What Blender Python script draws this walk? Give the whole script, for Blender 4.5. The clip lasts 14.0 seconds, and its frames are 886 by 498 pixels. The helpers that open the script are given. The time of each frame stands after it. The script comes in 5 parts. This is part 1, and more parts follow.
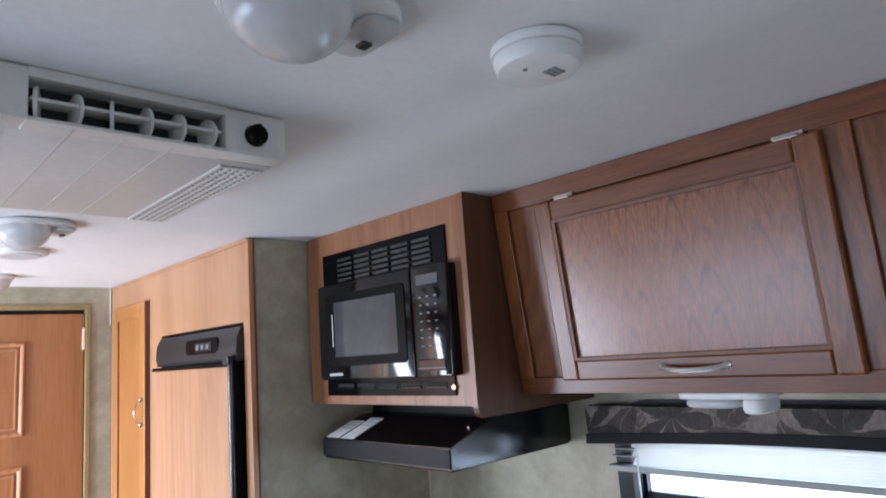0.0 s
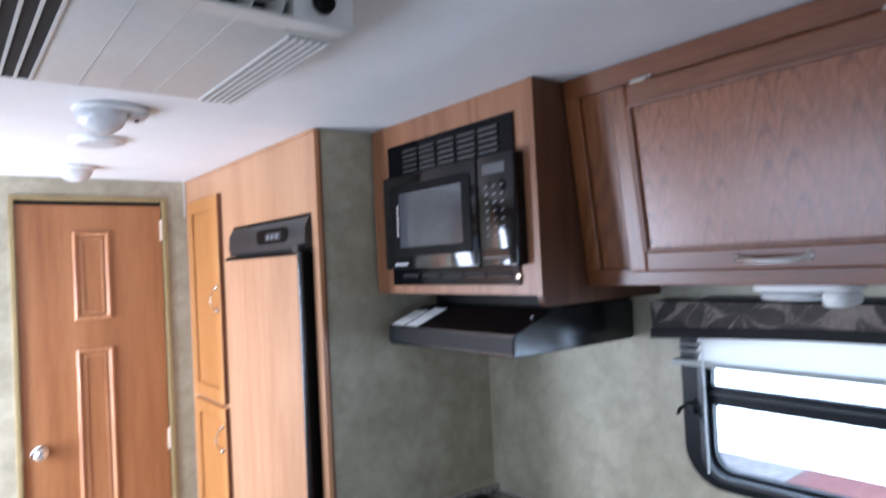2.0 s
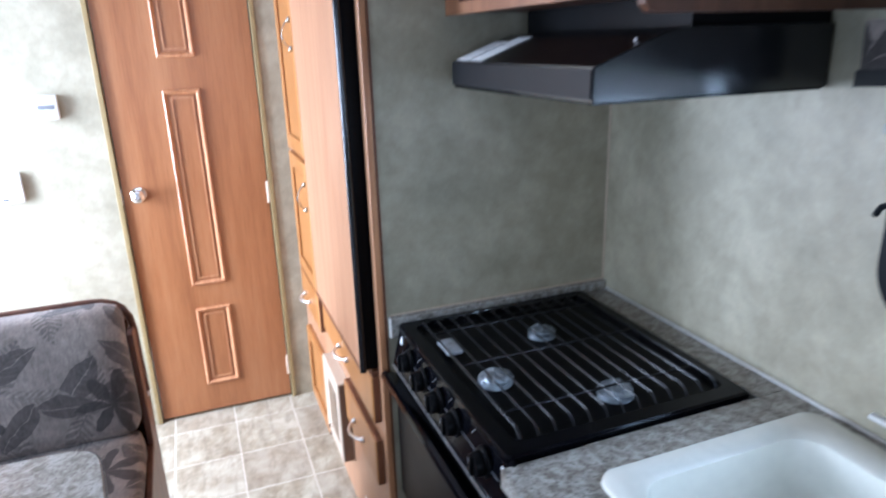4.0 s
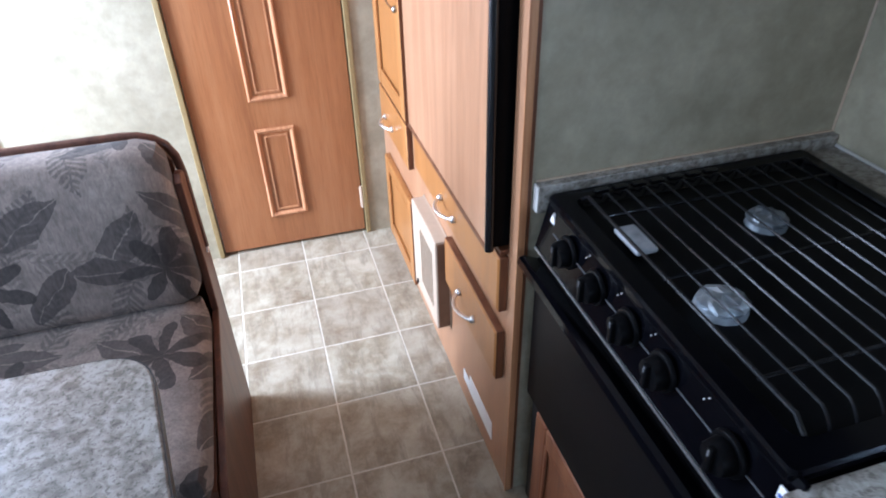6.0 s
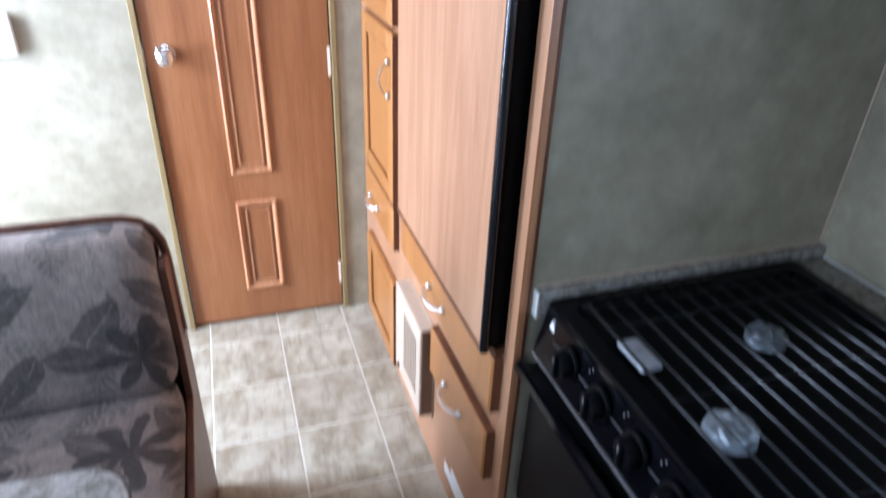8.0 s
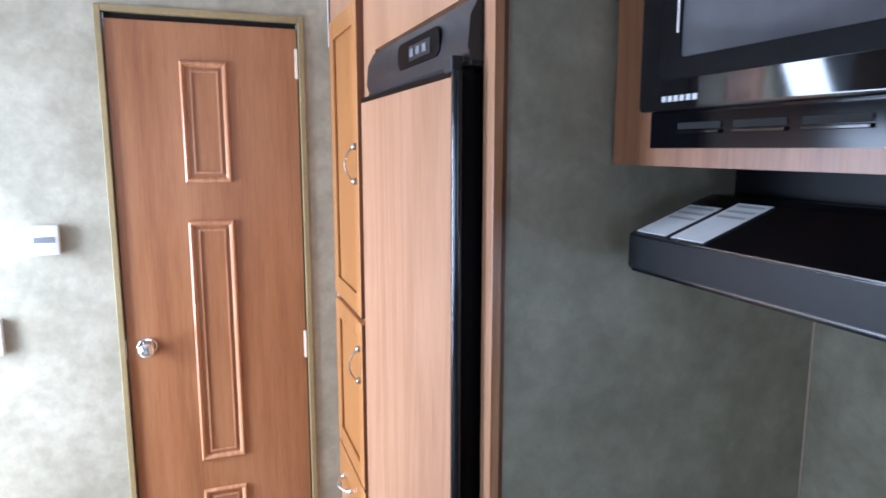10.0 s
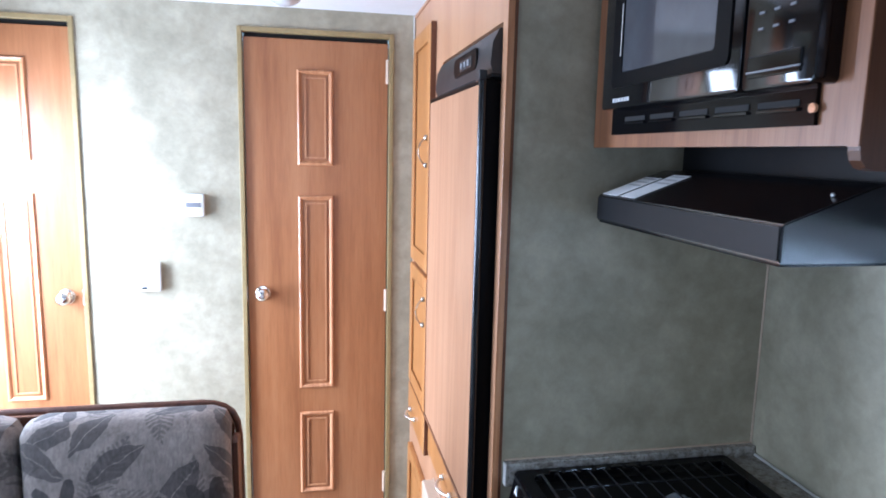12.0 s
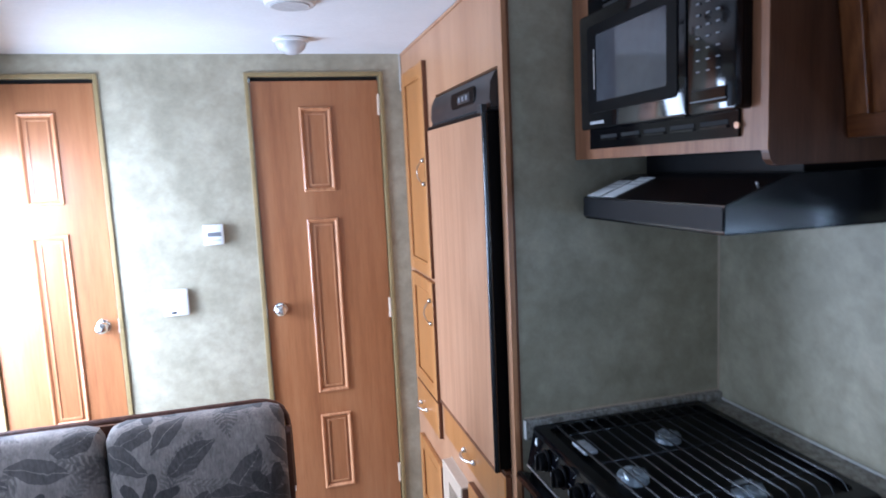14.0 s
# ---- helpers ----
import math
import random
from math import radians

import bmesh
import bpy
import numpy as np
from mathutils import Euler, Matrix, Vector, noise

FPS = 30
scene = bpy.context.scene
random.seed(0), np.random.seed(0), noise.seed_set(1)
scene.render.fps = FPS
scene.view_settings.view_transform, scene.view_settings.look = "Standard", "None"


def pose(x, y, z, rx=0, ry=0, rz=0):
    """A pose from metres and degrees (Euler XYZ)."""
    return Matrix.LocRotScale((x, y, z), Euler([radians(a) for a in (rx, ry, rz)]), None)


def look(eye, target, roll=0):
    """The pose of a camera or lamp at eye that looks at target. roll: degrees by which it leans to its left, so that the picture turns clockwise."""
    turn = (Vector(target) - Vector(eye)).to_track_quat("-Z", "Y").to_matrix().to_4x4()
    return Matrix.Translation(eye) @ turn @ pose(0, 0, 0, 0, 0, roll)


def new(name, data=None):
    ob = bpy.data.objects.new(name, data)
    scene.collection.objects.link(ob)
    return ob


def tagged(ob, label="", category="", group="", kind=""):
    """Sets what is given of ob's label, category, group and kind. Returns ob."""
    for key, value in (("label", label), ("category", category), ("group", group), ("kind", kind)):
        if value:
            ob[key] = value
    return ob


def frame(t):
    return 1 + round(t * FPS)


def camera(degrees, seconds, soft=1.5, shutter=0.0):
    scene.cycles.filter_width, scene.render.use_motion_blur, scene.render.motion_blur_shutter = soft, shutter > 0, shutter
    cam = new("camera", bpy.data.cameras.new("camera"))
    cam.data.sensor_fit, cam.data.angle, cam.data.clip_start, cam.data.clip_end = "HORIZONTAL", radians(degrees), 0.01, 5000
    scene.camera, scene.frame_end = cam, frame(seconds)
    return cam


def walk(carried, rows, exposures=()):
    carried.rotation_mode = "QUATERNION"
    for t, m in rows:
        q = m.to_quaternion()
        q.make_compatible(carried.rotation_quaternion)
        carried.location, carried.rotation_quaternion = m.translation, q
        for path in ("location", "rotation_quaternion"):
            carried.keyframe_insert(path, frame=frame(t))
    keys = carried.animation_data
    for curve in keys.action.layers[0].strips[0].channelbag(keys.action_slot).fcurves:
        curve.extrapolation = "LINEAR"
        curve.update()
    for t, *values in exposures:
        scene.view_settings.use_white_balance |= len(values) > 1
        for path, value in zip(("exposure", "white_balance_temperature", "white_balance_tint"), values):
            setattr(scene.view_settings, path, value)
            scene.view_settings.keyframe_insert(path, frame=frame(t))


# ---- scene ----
# A travel trailer's galley: +x is the kitchen side, +y the bathroom and bedroom doors.
cam = camera(68.7, 14.0, soft=1.7, shutter=0.5)
PATH = [
    (0, (0.028, 0.043, 1.693), (1.397, 1.469, 1.999), -4.2),
    (0.5, (0.038, 0.052, 1.69), (1.397, 1.501, 1.92), -3.3),
    (1, (0.059, 0.044, 1.686), (1.435, 1.48, 1.9), -4.2),
    (1.5, (0.063, 0.046, 1.684), (1.455, 1.464, 1.902), -3.9),
    (2, (0.028, 0.07, 1.648), (1.261, 1.644, 1.687), -2.8),
    (2.5, (0.081, 0.09, 1.604), (1.199, 1.736, 1.405), -3.5),
    (3, (0.346, 0.13, 1.563), (1.359, 1.822, 1.229), -5.0),
    (3.5, (0.527, 0.193, 1.552), (1.346, 1.977, 1.172), -3.9),
    (4, (0.544, 0.36, 1.506), (1.22, 2.141, 0.898), -1.8),
    (4.2, (0.548, 0.421, 1.509), (1.167, 2.19, 0.811), -3.0),
    (6.3, (0.499, 0.933, 1.399), (0.934, 2.467, 0.191), -1.2),
    (6.5, (0.479, 0.953, 1.388), (0.94, 2.449, 0.142), -0.2),
    (7, (0.463, 0.984, 1.36), (0.942, 2.392, 0.023), 1.0),
    (7.5, (0.471, 0.976, 1.37), (0.964, 2.357, 0.01), 2.2),
    (8, (0.479, 0.965, 1.469), (1.055, 2.599, 0.47), 2.3),
    (8.5, (0.478, 0.97, 1.516), (1.087, 2.712, 0.745), 0.7),
    (9, (0.475, 0.986, 1.589), (1.119, 2.827, 1.145), 0.7),
    (11.3, (0.601, 0.687, 1.576), (1.295, 2.542, 1.299), -0.6),
    (11.5, (0.594, 0.629, 1.574), (1.185, 2.512, 1.256), 1.8),
    (12, (0.525, 0.478, 1.544), (0.914, 2.417, 1.249), 1.3),
    (12.5, (0.519, 0.363, 1.556), (0.87, 2.313, 1.281), 4.0),
    (13, (0.571, 0.309, 1.56), (0.946, 2.256, 1.301), 1.6),
    (13.5, (0.479, 0.262, 1.562), (0.832, 2.216, 1.321), 0.7),
    (14, (0.311, 0.194, 1.554), (0.819, 2.113, 1.309), -2.7),
]
EXPOSURES = [(0.0, -1.33, 5300, 12), (1.5, -1.19, 5250, 12), (2.5, -1.17, 4850, 11), (3.5, -1.06, 4780, 11), (4.0, -0.93, 4820, 10), (6.5, -1.15, 4830, 10), (8.0, -1.22, 4800, 10), (9.0, -1.44, 4750, 10), (11.5, -1.06, 4780, 10), (12.5, -1.38, 4680, 10), (14.0, -1.64, 4650, 10)]
walk(cam, [(t, look(eye, target, roll)) for t, eye, target, roll in PATH], EXPOSURES)

# ---- world and lights ----
world = bpy.data.worlds.new("overcast")
scene.world = world
world.use_nodes = True
wt = world.node_tree
sky = wt.nodes.new("ShaderNodeTexSky")
sky.sky_type = 'NISHITA'
sky.sun_disc = False
sky.sun_elevation, sky.sun_rotation = radians(48), radians(250)
sky.dust_density, sky.ozone_density, sky.air_density = 4.0, 0.6, 1.4
wt.nodes["Background"].inputs[1].default_value = 0.55
wt.links.new(sky.outputs[0], wt.nodes["Background"].inputs[0])
sun_data = bpy.data.lights.new("sun", 'SUN')
sun_data.energy, sun_data.angle, sun_data.color = 1.2, radians(14), (1.0, 0.96, 0.9)
sun = new("sun", sun_data)
sun.matrix_world = look((0, 0, 0), (0.69, -0.27, -0.9))


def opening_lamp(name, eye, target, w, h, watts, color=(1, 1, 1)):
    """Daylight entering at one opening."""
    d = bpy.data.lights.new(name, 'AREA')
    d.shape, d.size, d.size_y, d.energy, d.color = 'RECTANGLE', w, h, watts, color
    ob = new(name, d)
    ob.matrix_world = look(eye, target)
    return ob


opening_lamp("daylight_entry_door", (-1.03, 2.62, 1.05), (-0.05, 2.93, 0.5), 0.5, 1.4, 250, (1.0, 0.97, 0.95))
opening_lamp("daylight_dinette_window", (-1.06, 1.35, 1.28), (0, 1.35, 1.2), 1.25, 0.6, 40, (0.92, 0.96, 1.0))
# unseen front window, assumed and added to fill surfaces facing -y
opening_lamp("fill_unseen_front_window", (0.1, -2.68, 1.3), (0.1, 0, 1.25), 1.3, 0.8, 34, (0.95, 0.97, 1.0))
opening_lamp("daylight_sink_window", (1.63, 0.66, 1.305), (0, 0.66, 1.305), 0.66, 0.37, 15, (0.9, 0.96, 1.0))

# ---- materials ----


class Nodes:
    """Short hand for one node material."""

    def __init__(self, name, rough=0.5, metal=0.0):
        self.m = bpy.data.materials.new(name)
        self.m.use_nodes = True
        self.t = self.m.node_tree
        self.b = self.t.nodes["Principled BSDF"]
        self.b.inputs["Roughness"].default_value = rough
        self.b.inputs["Metallic"].default_value = metal

    def add(self, kind, **kw):
        n = self.t.nodes.new(kind)
        for k, v in kw.items():
            if k in n.inputs:
                self.put(n, k, v)
        return n

    def put(self, n, k, v):
        if isinstance(v, bpy.types.NodeSocket):
            self.t.links.new(v, n.inputs[k])
        else:
            n.inputs[k].default_value = v

    def math(self, op, a, b=0.0, c=0.0):
        n = self.t.nodes.new("ShaderNodeMath")
        n.operation = op
        for k, v in enumerate((a, b, c)):
            self.put(n, k, v)
        return n.outputs[0]

    def obj(self, scale=(1, 1, 1), rot=(0, 0, 0), random_shift=False):
        co = self.t.nodes.new("ShaderNodeTexCoord").outputs["Object"]
        if random_shift:
            inf = self.t.nodes.new("ShaderNodeObjectInfo")
            sh = self.t.nodes.new("ShaderNodeVectorMath")
            sh.operation = 'MULTIPLY_ADD'
            self.t.links.new(inf.outputs["Random"], sh.inputs[0])
            sh.inputs[1].default_value = (37, 53, 11)
            self.t.links.new(co, sh.inputs[2])
            co = sh.outputs[0]
        mp = self.t.nodes.new("ShaderNodeMapping")
        self.t.links.new(co, mp.inputs[0])
        mp.inputs["Scale"].default_value = scale
        mp.inputs["Rotation"].default_value = rot
        return mp.outputs[0]

    def noise(self, vec, scale, detail=4, rough=0.55, dist=0.0):
        n = self.add("ShaderNodeTexNoise", Vector=vec, Scale=scale, Detail=detail, Roughness=rough, Distortion=dist)
        return n.outputs[0]

    def ramp(self, fac, *stops):
        n = self.t.nodes.new("ShaderNodeValToRGB")
        e = n.color_ramp.elements
        while len(e) < len(stops):
            e.new(0.5)
        for el, (p, c) in zip(e, stops):
            el.position = p
            el.color = (*c, 1)
        self.t.links.new(fac, n.inputs[0])
        return n.outputs[0]

    def mix(self, fac, a, b, blend='MIX'):
        n = self.t.nodes.new("ShaderNodeMix")
        n.data_type, n.blend_type = 'RGBA', blend
        self.put(n, 0, fac)
        for k, v in ((6, a), (7, b)):
            if isinstance(v, tuple):
                v = (*v, 1)
            self.put(n, k, v)
        return n.outputs[2]

    def color(self, v):
        self.put(self.b, "Base Color", (*v, 1) if isinstance(v, tuple) else v)
        return self

    def rough(self, v):
        self.put(self.b, "Roughness", v)
        return self

    def bump(self, h, strength=0.2, dist=0.002):
        n = self.add("ShaderNodeBump", Strength=strength, Distance=dist)
        self.put(n, "Height", h)
        self.t.links.new(n.outputs[0], self.b.inputs["Normal"])
        return self


def scaled(n, v, lo, hi):
    r = n.t.nodes.new("ShaderNodeMapRange")
    n.put(r, 0, v)
    r.inputs["To Min"].default_value, r.inputs["To Max"].default_value = lo, hi
    return r.outputs[0]


def plain(name, col, rough=0.5, metal=0.0, wear=0.12, scale=60, bump=0.05):
    """A near-plain surface with faint mottling in colour, gloss and relief."""
    n = Nodes(name, rough, metal)
    v = n.obj()
    a = n.noise(v, scale, 3)
    b = n.noise(v, scale / 12, 3)
    f = n.math('MULTIPLY', a, b)
    dark = tuple(c * (1 - wear) for c in col)
    lite = tuple(min(1, c * (1 + wear)) for c in col)
    n.color(n.ramp(f, (0.12, dark), (0.42, lite)))
    n.rough(scaled(n, b, max(0.03, rough - 0.07), min(1, rough + 0.08)))
    n.bump(a, bump, 0.0006)
    return n.m


def dull(mat, level):
    mat.node_tree.nodes["Principled BSDF"].inputs["Specular IOR Level"].default_value = level
    return mat


def wallpaper(name):
    """Mottled sage vinyl panelling."""
    n = Nodes(name, 0.5)
    v = n.obj()
    big = n.noise(v, 6.5, 7, 0.68, 0.15)
    mid = n.noise(v, 24.0, 5, 0.65, 0.1)
    fine = n.noise(v, 140.0, 3)
    c = n.ramp(big, (0.34, (0.25, 0.224, 0.152)), (0.5, (0.345, 0.31, 0.217)), (0.66, (0.458, 0.415, 0.305)))
    c = n.mix(scaled(n, mid, 0, 0.55), c, (0.387, 0.345, 0.248))
    blot = n.noise(v, 30.0, 4, 0.6, 0.3)
    c = n.mix(0.5, c, n.ramp(blot, (0.36, (0.84, 0.84, 0.82)), (0.5, (1.0, 1.0, 1.0)), (0.64, (1.12, 1.11, 1.09))), 'MULTIPLY')
    c = n.mix(scaled(n, fine, 0, 0.25), c, (0.22, 0.21, 0.16))
    n.color(c).rough(scaled(n, mid, 0.4, 0.6)).bump(fine, 0.12, 0.0006)
    return n.m


def wood(name, dark, mid, lite, axis='z', ring=9.0, rough=0.38, pores=0.5, random_shift=False, spread=1.0, sw=0.75):
    """Grained wood or wood print, the grain along one axis."""
    n = Nodes(name, rough)
    s = {'x': (0.07, 1, 1), 'y': (1, 0.07, 1), 'z': (1, 1, 0.07)}[axis]
    v = n.obj(s, random_shift=random_shift)
    warp = n.noise(v, ring * 0.55, 3, 0.5, 0.6)
    rings = n.math('FRACT', n.math('MULTIPLY', warp, ring * 1.3))
    rings = n.math('ABSOLUTE', n.math('SUBTRACT', rings, 0.5))
    streak = n.noise(v, ring * 14, 5, 0.7)
    s2 = tuple(k * (0.35 if k < 1 else 1) for k in s)
    pore = n.noise(n.obj(s2, random_shift=random_shift), 420, 2, 0.6)
    tone = n.noise(n.obj(random_shift=random_shift), 2.2, 2)
    f = n.math('ADD', n.math('MULTIPLY', rings, 0.55 * spread), n.math('ADD', n.math('MULTIPLY', streak, sw), (0.75 - sw) * 0.5))
    c = n.ramp(f, (0.3, dark), (0.5, mid), (0.72, lite))
    pr = n.ramp(pore, (0.36, (0.45, 0.38, 0.32)), (0.5, (1, 1, 1)))
    c = n.mix(pores, c, pr, 'MULTIPLY')
    c = n.mix(scaled(n, tone, 0, 0.3), c, tuple(k * 0.8 for k in mid))
    n.color(c).rough(scaled(n, streak, rough - 0.08, rough + 0.12)).bump(n.math('ADD', pore, n.math('MULTIPLY', rings, 0.4)), 0.16, 0.0007)
    return n.m


def cathedral(name):
    """Flat-sawn oak: nested arches of dark pores on a pinkish brown ground."""
    n = Nodes(name, 0.34)
    co = n.t.nodes.new("ShaderNodeTexCoord").outputs["Object"]
    sp = n.t.nodes.new("ShaderNodeSeparateXYZ")
    n.put(sp, 0, co)
    y, z = sp.outputs[1], sp.outputs[2]
    soft = n.noise(n.obj((1, 1, 0.25)), 9, 3, 0.5)
    drift = n.noise(n.obj((1, 1, 0.12)), 5, 2)
    yw = n.math('ADD', y, n.math('MULTIPLY', drift, 0.09))
    yy = n.math('SUBTRACT', n.math('PINGPONG', yw, 0.068), 0.022)
    f = n.math('ADD', n.math('MULTIPLY', z, 13.0), n.math('MULTIPLY', n.math('MULTIPLY', yy, yy), 1900.0))
    f = n.math('ADD', f, n.math('MULTIPLY', soft, 3.2))
    line = n.math('ABSOLUTE', n.math('SUBTRACT', n.math('FRACT', f), 0.5))
    pore = n.noise(n.obj((1, 1, 0.03)), 380, 2, 0.6)
    streak = n.noise(n.obj((1, 1, 0.06)), 90, 4, 0.6)
    c = n.ramp(streak, (0.25, (0.205, 0.076, 0.033)), (0.75, (0.265, 0.109, 0.052)))
    dk = n.ramp(line, (0.0, (0.4, 0.32, 0.28)), (0.17, (1, 1, 1)))
    c = n.mix(n.math('MULTIPLY', n.noise(n.obj((1, 1, 0.4)), 14, 2), 1.3), c, dk, 'MULTIPLY')
    pk = n.ramp(pore, (0.38, (0.6, 0.5, 0.45)), (0.5, (1, 1, 1)))
    c = n.mix(0.3, c, pk, 'MULTIPLY')
    n.color(c).rough(scaled(n, pore, 0.2, 0.34)).bump(n.math('ADD', n.math('MULTIPLY', line, 1.0), pore), 0.16, 0.0008)
    return n.m


def speckle(name, k=1.0, cool=False):
    """Granite-print laminate."""
    n = Nodes(name, 0.32)
    v = n.obj()
    a = n.noise(v, 150, 3, 0.65)
    b = n.noise(v, 52, 4, 0.6, 0.4)
    c0 = n.ramp(b, (0.36, (0.2, 0.175, 0.145)), (0.5, (0.36, 0.335, 0.29)), (0.62, (0.5, 0.475, 0.43)))
    dk = n.ramp(a, (0.37, (0.28, 0.25, 0.22)), (0.47, (1, 1, 1)))
    c = n.mix(0.68, c0, dk, 'MULTIPLY')
    c = n.mix(1.0, c, (k * (0.93 if cool else 1), k * (0.98 if cool else 1), k * (1.1 if cool else 1)), 'MULTIPLY')
    n.color(c).rough(scaled(n, b, 0.24, 0.4)).bump(a, 0.05, 0.0003)
    return n.m


def leaf_fabric(name, across=0, shade=1.0):
    """Grey-taupe upholstery with scattered darker leaves and fronds."""
    n = Nodes(name, 0.9)
    co = n.t.nodes.new("ShaderNodeTexCoord").outputs["Object"]
    sp = n.t.nodes.new("ShaderNodeSeparateXYZ")
    n.t.links.new(co, sp.inputs[0])
    flat = n.t.nodes.new("ShaderNodeCombineXYZ")
    n.t.links.new(sp.outputs[across], flat.inputs[0])
    n.t.links.new(sp.outputs[2] if across else n.math('ADD', sp.outputs[1], sp.outputs[2]), flat.inputs[1])
    warp = n.add("ShaderNodeTexNoise", Vector=flat.outputs[0], Scale=13.0, Detail=4.0)
    bend = n.t.nodes.new("ShaderNodeVectorMath")
    bend.operation = 'MULTIPLY_ADD'
    n.put(bend, 0, warp.outputs["Color"])
    bend.inputs[1].default_value = (0.05, 0.05, 0)
    n.put(bend, 2, flat.outputs[0])
    p2 = bend.outputs[0]

    def layer(scale, shift, long, wide, toothed):
        sh = n.t.nodes.new("ShaderNodeVectorMath")
        sh.operation = 'ADD'
        n.put(sh, 0, p2)
        sh.inputs[1].default_value = shift
        vor = n.t.nodes.new("ShaderNodeTexVoronoi")
        vor.voronoi_dimensions = '2D'
        n.put(vor, "Vector", sh.outputs[0])
        vor.inputs["Scale"].default_value = scale
        vor.inputs["Randomness"].default_value = 0.7
        d = n.t.nodes.new("ShaderNodeVectorMath")
        d.operation = 'SUBTRACT'
        n.put(d, 0, sh.outputs[0])
        n.put(d, 1, vor.outputs["Position"])
        cs = n.t.nodes.new("ShaderNodeSeparateColor")
        n.put(cs, 0, vor.outputs["Color"])
        rot = n.t.nodes.new("ShaderNodeVectorRotate")
        rot.rotation_type = 'Z_AXIS'
        n.put(rot, "Vector", d.outputs[0])
        n.put(rot, "Angle", n.math('MULTIPLY', cs.outputs[0], 6.28))
        q = n.t.nodes.new("ShaderNodeSeparateXYZ")
        n.put(q, 0, rot.outputs[0])
        u, w = q.outputs[0], n.math('ABSOLUTE', q.outputs[1])
        t = n.math('DIVIDE', u, long)
        edge = n.math('MULTIPLY', n.math('SUBTRACT', 1.0, n.math('MULTIPLY', t, t)), wide)
        if toothed:
            comb = n.math('SINE', n.math('MULTIPLY', n.math('SUBTRACT', u, n.math('MULTIPLY', w, 0.8)), 360))
            edge = n.math('MULTIPLY', edge, n.math('GREATER_THAN', comb, -0.25))
            vein = n.math('LESS_THAN', w, 0.0025)
            edge = n.math('MAXIMUM', edge, n.math('MULTIPLY', vein, n.math('MULTIPLY', n.math('GREATER_THAN', n.math('SUBTRACT', 1.0, n.math('MULTIPLY', t, t)), 0), 0.01)))
        hit = n.math('LESS_THAN', w, edge)
        if not toothed:
            hit = n.math('MULTIPLY', hit, n.math('GREATER_THAN', w, 0.0012))
        return hit, cs.outputs[1]

    def star(scale, shift, radius):
        sh = n.t.nodes.new("ShaderNodeVectorMath")
        sh.operation = 'ADD'
        n.put(sh, 0, p2)
        sh.inputs[1].default_value = shift
        vor = n.t.nodes.new("ShaderNodeTexVoronoi")
        vor.voronoi_dimensions = '2D'
        n.put(vor, "Vector", sh.outputs[0])
        vor.inputs["Scale"].default_value = scale
        vor.inputs["Randomness"].default_value = 0.35
        d = n.t.nodes.new("ShaderNodeVectorMath")
        d.operation = 'SUBTRACT'
        n.put(d, 0, sh.outputs[0])
        n.put(d, 1, vor.outputs["Position"])
        q = n.t.nodes.new("ShaderNodeSeparateXYZ")
        n.put(q, 0, d.outputs[0])
        ang = n.math('ARCTAN2', q.outputs[1], q.outputs[0])
        petal = n.math('ABSOLUTE', n.math('SINE', n.math('MULTIPLY', ang, 3.5)))
        r = n.t.nodes.new("ShaderNodeVectorMath")
        r.operation = 'LENGTH'
        n.put(r, 0, d.outputs[0])
        return n.math('LESS_THAN', r.outputs["Value"], n.math('MULTIPLY', n.math('POWER', petal, 0.9), radius))

    weave = n.noise(n.obj((1, 1, 1)), 700, 2)
    cloud = n.noise(p2, 9, 4)
    c = n.ramp(cloud, (0.3, (0.275, 0.243, 0.225)), (0.7, (0.4, 0.36, 0.333)))
    leaf_a, _ = layer(6.6, (0.03, 0.05, 0), 0.085, 0.034, False)
    leaf_b, _ = layer(5.0, (0.47, 0.21, 0), 0.1, 0.036, True)
    leaf_c, _ = layer(4.4, (0.81, 0.63, 0), 0.11, 0.026, True)
    c = n.mix(n.math('MULTIPLY', leaf_c, 0.45), c, (0.12, 0.11, 0.107))
    st = star(2.9, (0.115, 0.02, 0), 0.1)
    c = n.mix(n.math('MULTIPLY', leaf_b, 0.6), c, (0.11, 0.1, 0.096))
    c = n.mix(n.math('MULTIPLY', leaf_a, 0.8), c, (0.075, 0.069, 0.068))
    c = n.mix(n.math('MULTIPLY', st, 0.9), c, (0.05, 0.046, 0.046))
    c = n.mix(scaled(n, weave, 0, 0.3), c, (0.11, 0.1, 0.097))
    thread = n.noise(n.obj((1, 1, 0.25)), 160, 4, 0.7)
    worn = n.noise(n.obj(), 34, 5, 0.7)
    c = n.mix(0.7, c, n.ramp(thread, (0.35, (0.55, 0.55, 0.55)), (0.62, (1.0, 1.0, 1.0))), 'MULTIPLY')
    c = n.mix(0.6, c, n.ramp(worn, (0.36, (0.6, 0.6, 0.6)), (0.6, (1.0, 1.0, 1.0))), 'MULTIPLY')
    # shade scales the whole print darker, for cloth hung in shadow
    c = n.mix(1.0, c, (shade, shade * 0.93, shade * 0.86), 'MULTIPLY')
    n.color(c).bump(weave, 0.35, 0.001)
    n.b.inputs["Sheen Weight"].default_value = 0.08
    return n.m


